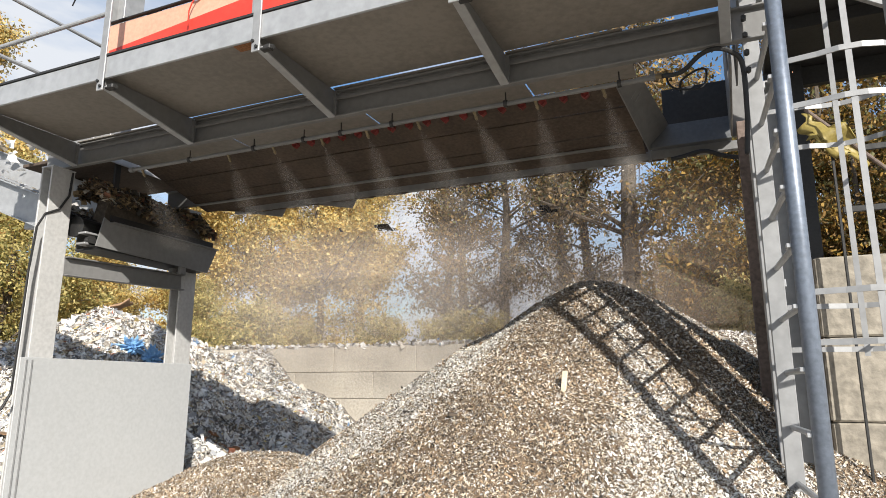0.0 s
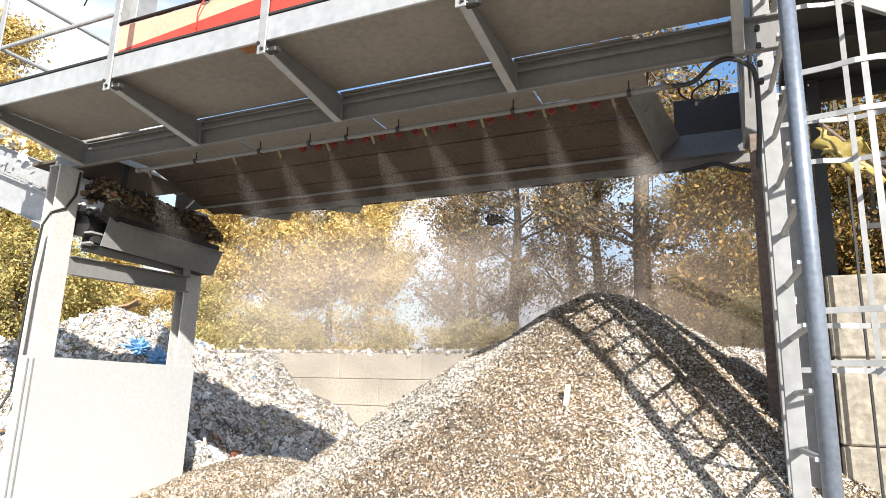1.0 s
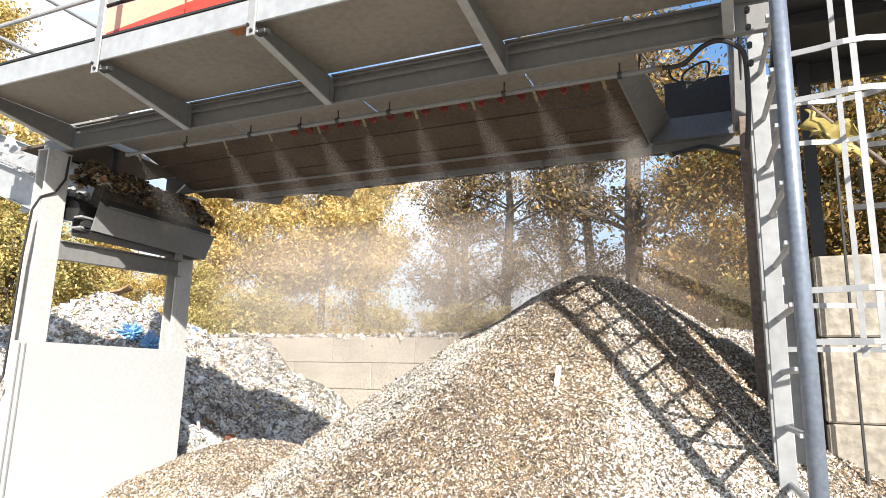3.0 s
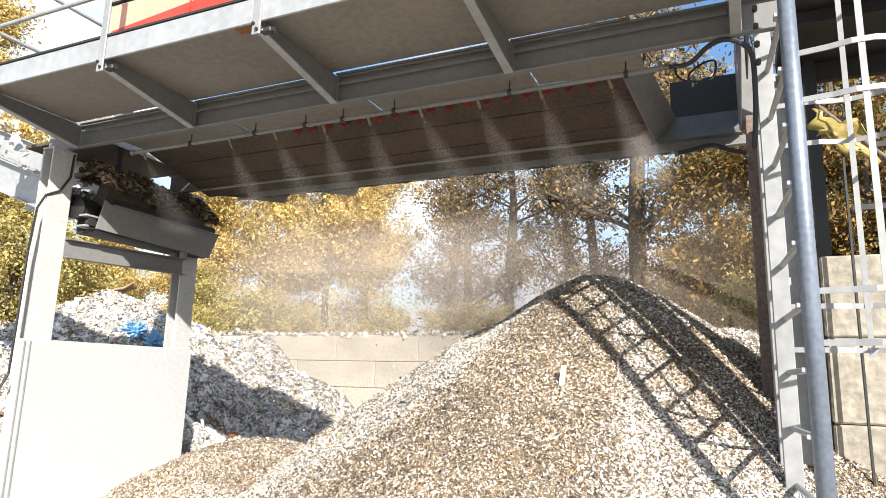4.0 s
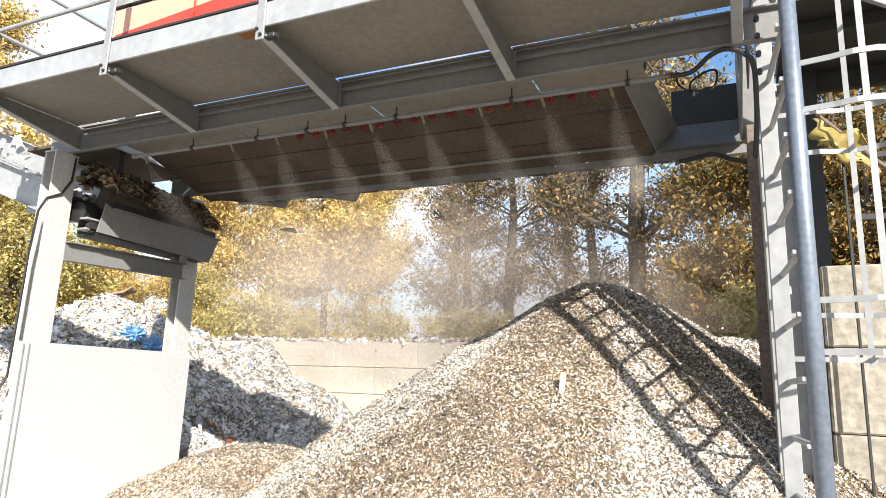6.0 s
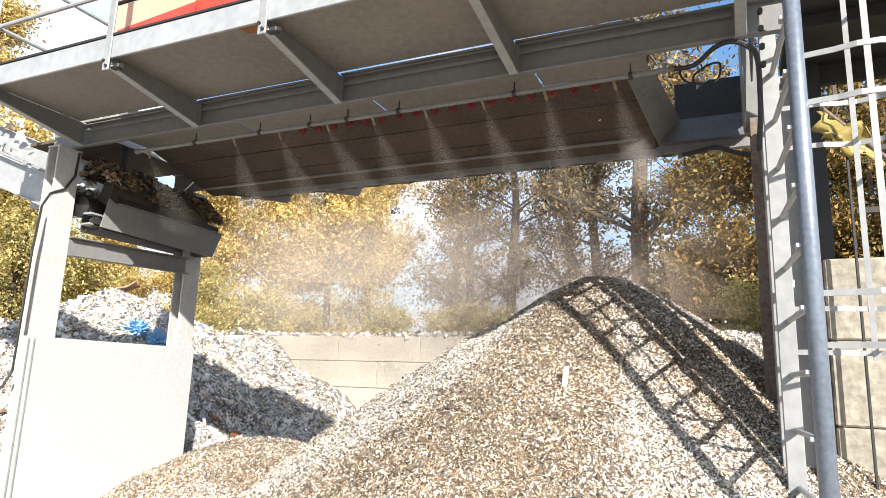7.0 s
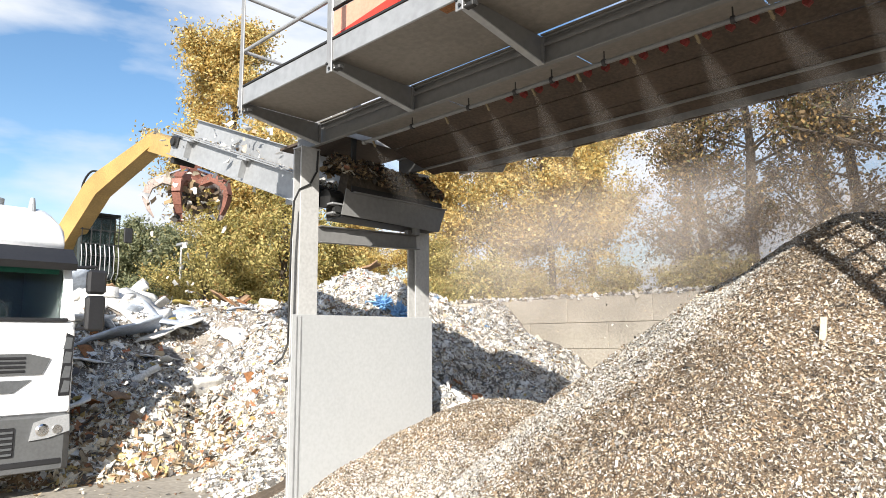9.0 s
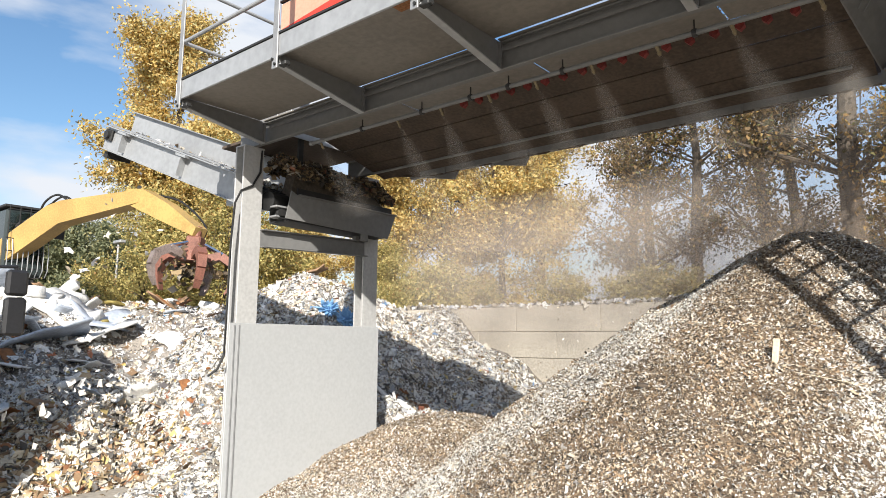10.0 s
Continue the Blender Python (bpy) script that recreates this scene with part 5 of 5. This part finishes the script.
def build_excavator():
    g = thing("excavator", "yellow material handler with raised caged cab and orange grapple", "excavator", at=Matrix.Translation(EX))
    for s in (-1, 1):
        bm = bmesh.new()
        prism(bm, [(-2.2, 0.25), (-1.9, 0.0), (1.9, 0.0), (2.2, 0.25), (2.2, 0.7), (1.9, 0.95), (-1.9, 0.95), (-2.2, 0.7)], 1, s * 1.0, s * 1.55)
        part("track", bm, RUBBER, g)
    boxes("undercarriage", DARK, g, ((-1.6, -1.0, 0.4), (1.6, 1.0, 1.1)), bevel=0.04)
    bm = bmesh.new()
    tube(bm, (-0.8, 0, 1.1), (-0.8, 0, 1.35), 0.8, sides=24)
    part("slew_ring", bm, DARK, g)
    boxes("upper_body", YELLOW, g, ((-3.6, -1.45, 1.35), (1.6, 0.55, 2.4)), bevel=0.06)
    boxes("counterweight", DARK, g, ((-4.2, -1.45, 1.35), (-3.6, 1.4, 2.6)), bevel=0.08)
    boxes("engine_deck", GREYPLASTIC, g, ((-3.5, -1.4, 2.5), (-1.6, 0.5, 2.95)), bevel=0.05)
    riser = boxes("cab_riser", DARK, g, ((-0.8, 0.75, 1.35), (-0.1, 1.4, 3.35)), bevel=0.04)
    cab = boxes("cab", CABDARK, g, ((-0.9, 0.62, 3.36), (0.0, 1.52, 5.0)), bevel=0.05)
    boxes("roof_rack", DARK, cab, ((-0.95, 0.55, 5.01), (0.1, 1.58, 5.07)), bevel=0.01)
    boxes("pane", GLASS, cab, ((0.01, 0.68, 3.7), (0.02, 1.46, 4.92)), bevel=0)
    for i in range(9):
        bm = bmesh.new()
        y = 0.64 + 0.11 * i
        pipe(bm, [(0.16, y, 4.25), (0.26, y, 3.95), (0.26, y, 3.5), (0.12, y, 3.36)], 0.012, 5)
        part("guard_bar", bm, STEEL, cab)
    for z in (3.55, 3.95, 4.25, 4.6, 4.95):
        bm = bmesh.new()
        tube(bm, (0.18, 0.6, z), (0.18, 1.54, z), 0.012, sides=6)
        part("guard_bar", bm, DARK, cab)
    for i in range(5):
        bm = bmesh.new()
        y = 0.64 + 0.22 * i
        tube(bm, (0.18, y, 4.2), (0.18, y, 5.03), 0.012, sides=6)
        part("guard_bar", bm, DARK, cab)
    boxes("side_mirror", BLACKPLASTIC, cab, ((0.1, 1.66, 4.35), (0.16, 1.88, 4.75)), bevel=0.02)
    cab.location = riser.location = (1.71, -0.1, 0)
    # arm: boom with a bend, stick, grapple; each drawn along its own x
    boom = new("boom")
    boom.parent = g
    bend = Vector((3.5, 0, 0.6))
    bm = bmesh.new()
    prism(bm, [(-0.1, -0.26), (bend.x + 0.1, bend.z - 0.3), (BOOM_L + 0.12, -0.14), (BOOM_L + 0.18, 0.0), (BOOM_L + 0.1, 0.17), (bend.x + 0.3, bend.z + 0.2), (bend.x - 0.1, bend.z + 0.24), (-0.15, 0.26)], 1, -0.2, 0.2)
    part("boom_beam", bm, YELLOW, boom)
    for s in (-0.1, 0.1):
        bm = bmesh.new()
        pipe(bm, smooth_path([(bend.x - 0.5, s, bend.z + 0.1), (bend.x - 0.2, s, bend.z + 0.4), (bend.x + 0.2, s, bend.z + 0.42), (bend.x + 0.5, s, bend.z + 0.05)]), 0.026, 6)
        part("hydraulic_hose", bm, RUBBER, boom)
    boxes("badge", BLACKPLASTIC, boom, ((1.15, -0.21, 0.05), (1.75, -0.204, 0.3), pose(0, 0, 0, 0, 0, 0)), bevel=0)
    boxes("badge_bar", WHITE, boom, ((1.25, -0.216, 0.1), (1.6, -0.211, 0.24)), bevel=0)
    bm = bmesh.new()
    tube(bm, (0.9, 0.0, 0.52), (2.5, 0.0, 0.82), 0.09)
    tube(bm, (2.4, 0.0, 0.80), (3.4, 0.0, 0.92), 0.05)
    part("cylinder", bm, DARK, boom)
    stick = new("stick")
    stick.parent = g
    bm = bmesh.new()
    prism(bm, [(-0.35, 0.1), (-0.2, -0.2), (STICK_L * 0.5, -0.16), (STICK_L + 0.08, -0.1), (STICK_L + 0.08, 0.1), (STICK_L * 0.5, 0.26), (0.1, 0.28)], 1, -0.18, 0.18)
    part("stick_beam", bm, YELLOW, stick)
    bm = bmesh.new()
    pipe(bm, smooth_path([(0.2, 0.2, 0.25), (0.9, 0.28, 0.35), (STICK_L - 0.1, 0.3, 0.1), (STICK_L, 0.2, -0.35)]), 0.025, 6)
    part("hydraulic_hose", bm, RUBBER, stick)
    gr = new("grapple")
    gr.parent = g
    bm = bmesh.new()
    tube(bm, (0, 0, 0.1), (0, 0, -0.16), 0.1)
    box(bm, (-0.17, -0.17, -0.55), (0.17, 0.17, -0.14), None, 0.03)
    tube(bm, (0, 0, -0.5), (0, 0, -0.72), 0.25, 0.32, 12)
    part("rotator", bm, ORANGE, gr)
    for i in range(5):
        a = 6.283 * i / 5 + 0.3
        bm = bmesh.new()
        arc = [(0.25, -0.62, 0.08), (0.60, -0.52, 0.09), (0.86, -0.68, 0.085), (0.95, -0.95, 0.06), (0.88, -1.2, 0.04), (0.78, -1.38, 0.015)]
        m = Matrix.Rotation(a, 4, "Z")
        for p, q in zip(arc, arc[1:]):
            d = Vector((q[0] - p[0], 0, q[1] - p[1]))
            n = Vector((-d.z, 0, d.x)).normalized()
            vs = []
            for (x, z, w) in (p, q):
                for sy in (-1, 1):
                    for sn in (-1, 1):
                        vs.append(bm.verts.new(m @ (Vector((x, sy * (0.06 + w * 0.5), z)) + n * sn * w)))
            for f in ((0, 1, 3, 2), (4, 6, 7, 5), (0, 4, 5, 1), (2, 3, 7, 6), (0, 2, 6, 4), (1, 5, 7, 3)):
                bm.faces.new([vs[k] for k in f])
        bmesh.ops.recalc_face_normals(bm, faces=bm.faces[:])
        part("tine", bm, WORNSTEEL if i % 2 else ORANGE, gr)
        bm = bmesh.new()
        tube(bm, m @ Vector((0.2, 0, -0.3)), m @ Vector((0.68, 0, -0.5)), 0.05, sides=8)
        part("ram", bm, CHROME, gr)
    rng = np.random.RandomState(3)
    n = 130
    P = rng.normal(0, 1, (n, 3)) * np.array([0.3, 0.3, 0.18]) + np.array([0, 0, -0.95])
    L = rng.uniform(0.06, 0.3, n)
    vs, f = scraps(rng, P, rng.normal(0, 1, (n, 3)), L, L * 0.6, 0.4, 0.3, 0.0)
    tagged(soup("load", vs, f, DARKWASTE, gr), kind="stuff")
    for c in gr.children:
        c.data.transform(Matrix.Scale(0.95, 4))
    return boom, stick, gr


boom, stick, grapple = build_excavator()


# ---- falling and airborne stuff ----
def build_chip_clusters():
    out = []
    rng = np.random.RandomState(77)
    meshes = []
    for k in range(5):
        n = 75
        spread = np.array([0.16, 0.16, 0.16]) if k < 3 else np.array([0.55, 0.2, 0.16])
        P = rng.normal(0, 1, (n, 3)) * spread
        P[:, 2] = np.clip(P[:, 2], -0.2, 0.2)
        P[:, 1] = np.clip(P[:, 1], -0.24, 0.24)
        L = rng.uniform(0.008, 0.028, n)
        meshes.append(scraps(rng, P, rng.normal(0, 1, (n, 3)), L, L * 0.5, 0.4, 0.2, 0.0))
    made = {}
    for i in range(100):
        k = i % 5
        x = rng.normal(-1.15, 0.14) if k < 3 else rng.uniform(-3.6, -1.0)
        y = 6.1
        if k not in made:
            ob = soup("falling_chips", *meshes[k], CHIPS)
            tagged(ob, "loose wood chips falling in the air", "chips", "falling chips", "stuff")
            made[k] = ob
        else:
            ob = made[k].copy()
            scene.collection.objects.link(ob)
        out.append((ob, x, y, -0.75 + 0.109 * i, rng.uniform(0, 360)))
    return out


def veil_sheet(name, x0, x1, z0, z1, wave, seed, mat, label, category, group):
    n = 13
    U, V = np.meshgrid(np.linspace(0, 1, n), np.linspace(0, 1, n))
    X, Z = x0 + (x1 - x0) * U, z0 + (z1 - z0) * V
    Y = wave * fbm(X, Z, seed, 1.2, 2)
    idx = np.arange(n * n).reshape(n, n)
    q = np.stack([idx[:-1, :-1], idx[:-1, 1:], idx[1:, 1:], idx[1:, :-1]], -1).reshape(-1, 4)
    ob = soup(name, np.stack([X, Y, Z], -1).reshape(-1, 3), q, mat, None, np.stack([U, V], -1).reshape(-1, 2))
    ob.data.polygons.foreach_set("use_smooth", [True] * len(ob.data.polygons))
    return tagged(ob, label, category, group, "stuff")


def build_dust():
    out = []
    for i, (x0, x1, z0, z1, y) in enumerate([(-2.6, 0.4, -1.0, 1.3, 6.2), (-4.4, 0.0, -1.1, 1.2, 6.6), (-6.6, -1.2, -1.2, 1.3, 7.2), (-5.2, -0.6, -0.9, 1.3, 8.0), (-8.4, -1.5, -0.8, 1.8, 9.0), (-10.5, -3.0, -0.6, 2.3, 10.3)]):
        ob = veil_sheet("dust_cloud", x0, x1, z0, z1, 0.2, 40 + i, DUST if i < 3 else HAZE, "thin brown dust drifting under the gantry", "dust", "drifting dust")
        out.append((ob, Vector((0, y, 2.6)), i))
    return out


def build_sprays():
    out = []
    for i, x in enumerate(NOZZLES):
        n = 9
        vs, uv, fs = [], [], []
        for blade in range(3):
            ang = (0.1, 0.42, 0.75)[blade]
            base = len(vs)
            for a in range(n):
                for b in range(n):
                    u, v = a / (n - 1), b / (n - 1)
                    w = (u - 0.5) * (0.03 + 0.46 * v)
                    vs.append((w * math.cos(ang) + 0.20 * v, w * math.sin(ang) + 0.35 * v, -0.66 * v))
                    uv.append((u, 0.06 + 0.94 * v))
            for a in range(n - 1):
                for b in range(n - 1):
                    k = base + a * n + b
                    fs.append((k, k + 1, k + n + 1, k + n))
        ob = soup("water_spray", vs, fs, MIST, None, uv)
        tagged(ob, "fine water mist under a nozzle", "spray", "water sprays", "stuff")
        out.append((ob, Vector((x + 0.02, 4.01, 3.67)), i))
    return out


def build_falling_scrap():
    out = []
    rng = np.random.RandomState(9)
    for i, t0 in enumerate((7.7, 7.95, 8.15, 8.35, 8.5, 8.7, 8.9, 9.05, 9.2, 9.4, 9.55, 9.75)):
        n = 12
        P = np.clip(rng.normal(0, 1, (n, 3)) * 0.3, -0.4, 0.4)
        L = rng.uniform(0.03, 0.13, n)
        vs, f = crumples(rng, P, rng.normal(0, 1, (n, 3)), L, L * 0.6, 0.4, 0.3, 0.0)
        ob = soup("falling_scrap", vs, f, WASTE)
        tagged(ob, "loose waste scraps falling off the conveyor end", "scrap", "falling scraps", "stuff")
        out.append((ob, Vector((-8.75 + rng.uniform(-0.25, 0.1), 3.9 + rng.uniform(-0.2, 0.5), 0)), t0))
    return out


clusters = build_chip_clusters()
dust = build_dust()
sprays = build_sprays()
dropped = build_falling_scrap()

# elbow and tip of the arm, seconds by seconds, in world metres
ARM = [
    (7.6, (-15.9, 2.6, 6.1), (-14.4, 1.6, 5.5)),
    (8.2, (-15.21, 4.51, 6.46), (-13.56, 4.05, 5.65)),
    (8.4, (-15.32, 4.99, 6.6), (-13.66, 4.55, 5.78)),
    (8.6, (-15.36, 5.45, 6.6), (-13.61, 5.12, 5.92)),
    (8.8, (-15.41, 5.77, 6.59), (-13.67, 5.72, 5.83)),
    (9.0, (-15.33, 6.06, 6.4), (-13.55, 6.1, 5.73)),
    (9.2, (-15.28, 6.22, 6.28), (-13.47, 6.48, 5.76)),
    (9.5, (-15.47, 6.99, 6.1), (-13.64, 7.14, 5.61)),
    (9.8, (-14.72, 6.98, 5.45), (-12.93, 7.25, 4.9)),
    (10.0, (-14.7, 7.15, 5.15), (-13.1, 7.65, 4.34)),
]


def motions():
    rows_b, rows_s, rows_g = [], [], []
    for t, j, s in ARM:
        j, s = Vector(j) - EX, Vector(s) - EX
        rows_b.append((t, arm_pose(FOOT, FOOT + (j - FOOT).normalized() * BOOM_L)))
        jj = FOOT + (j - FOOT).normalized() * BOOM_L
        dirn = (s - j).normalized()
        rows_s.append((t, arm_pose(jj, jj + dirn)))
        tip = jj + dirn * STICK_L
        rows_g.append((t, Matrix.Translation(tip) @ pose(0, 0, 0, 4 * math.sin(t * 3), 5 * math.sin(t * 2.1), 25 * (t - 8.5))))
    for ob, rows in ((boom, rows_b), (stick, rows_s), (grapple, rows_g)):
        walk(ob, [(0.0, rows[0][1])] + rows)
    for ob, x, y, t0, turn in clusters:
        top, end = 4.28, float(chip_height(np.array([x]), np.array([y]))[0]) - 0.45
        rows = [(0.0, 0)] if t0 > 0.05 else []
        k = 0.0
        while True:
            t = t0 + k
            z = top - 4.905 * k * k
            if t > 10.0:
                break
            if z <= end:
                rows.append((t, k)) if t >= 0 else None
                break
            if t >= 0:
                rows.append((t, k))
            k += 0.12
        kend = math.sqrt((top - end) / 4.905)
        if not rows:
            rows = [(0.0, kend)]
        rows = [(t, min(k, kend)) for t, k in rows]
        if rows[-1][0] < 9.95:
            rows.append((10.0, rows[-1][1]))
        if rows[0][0] > 0.02:
            rows = [(0.0, rows[0][1])] + rows
        walk(ob, [(t, pose(x, y, top - 4.905 * k * k, 0, 0, turn + 60 * k)) for t, k in rows])
    for ob, p, i in dust:
        walk(ob, [(t, Matrix.Translation(p + Vector((0.25 * math.sin(t * 0.7 + i), 0.15 * math.sin(t * 0.5 + 2 * i), 0.18 * math.sin(t * 0.9 + i * 1.7))))) for t in (0.0, 1.0, 2.0, 3.0, 4.0, 5.0, 6.0, 7.0, 8.0, 9.0, 10.0)])
    for ob, p, i in sprays:
        walk(ob, [(t, Matrix.Translation(p) @ pose(0, 0, 0, 5 * math.sin(t * 2.3 + i), 6 * math.sin(t * 1.7 + 2 * i), 12 * math.sin(t * 1.1 + i))) for t in [0.5 * k for k in range(21)]])
    for ob, p, t0 in dropped:
        rows = []
        for k in (0.0, 0.15, 0.3, 0.45, 0.6, 0.75, 0.9):
            if t0 + k <= 10.0:
                rows.append((t0 + k, Matrix.Translation((p.x - 0.9 * k, p.y, max(4.25 - 4.0 * k * k, 0.9))) @ pose(0, 0, 0, 80 * k, 60 * k, 40 * k)))
        rest = Matrix.Translation((p.x + 1.1, 4.1, 4.2))
        walk(ob, [(0.0, rest), (t0 - 0.5, rest)] + rows + ([(10.0, rows[-1][1])] if rows[-1][0] < 9.95 else []))


motions()
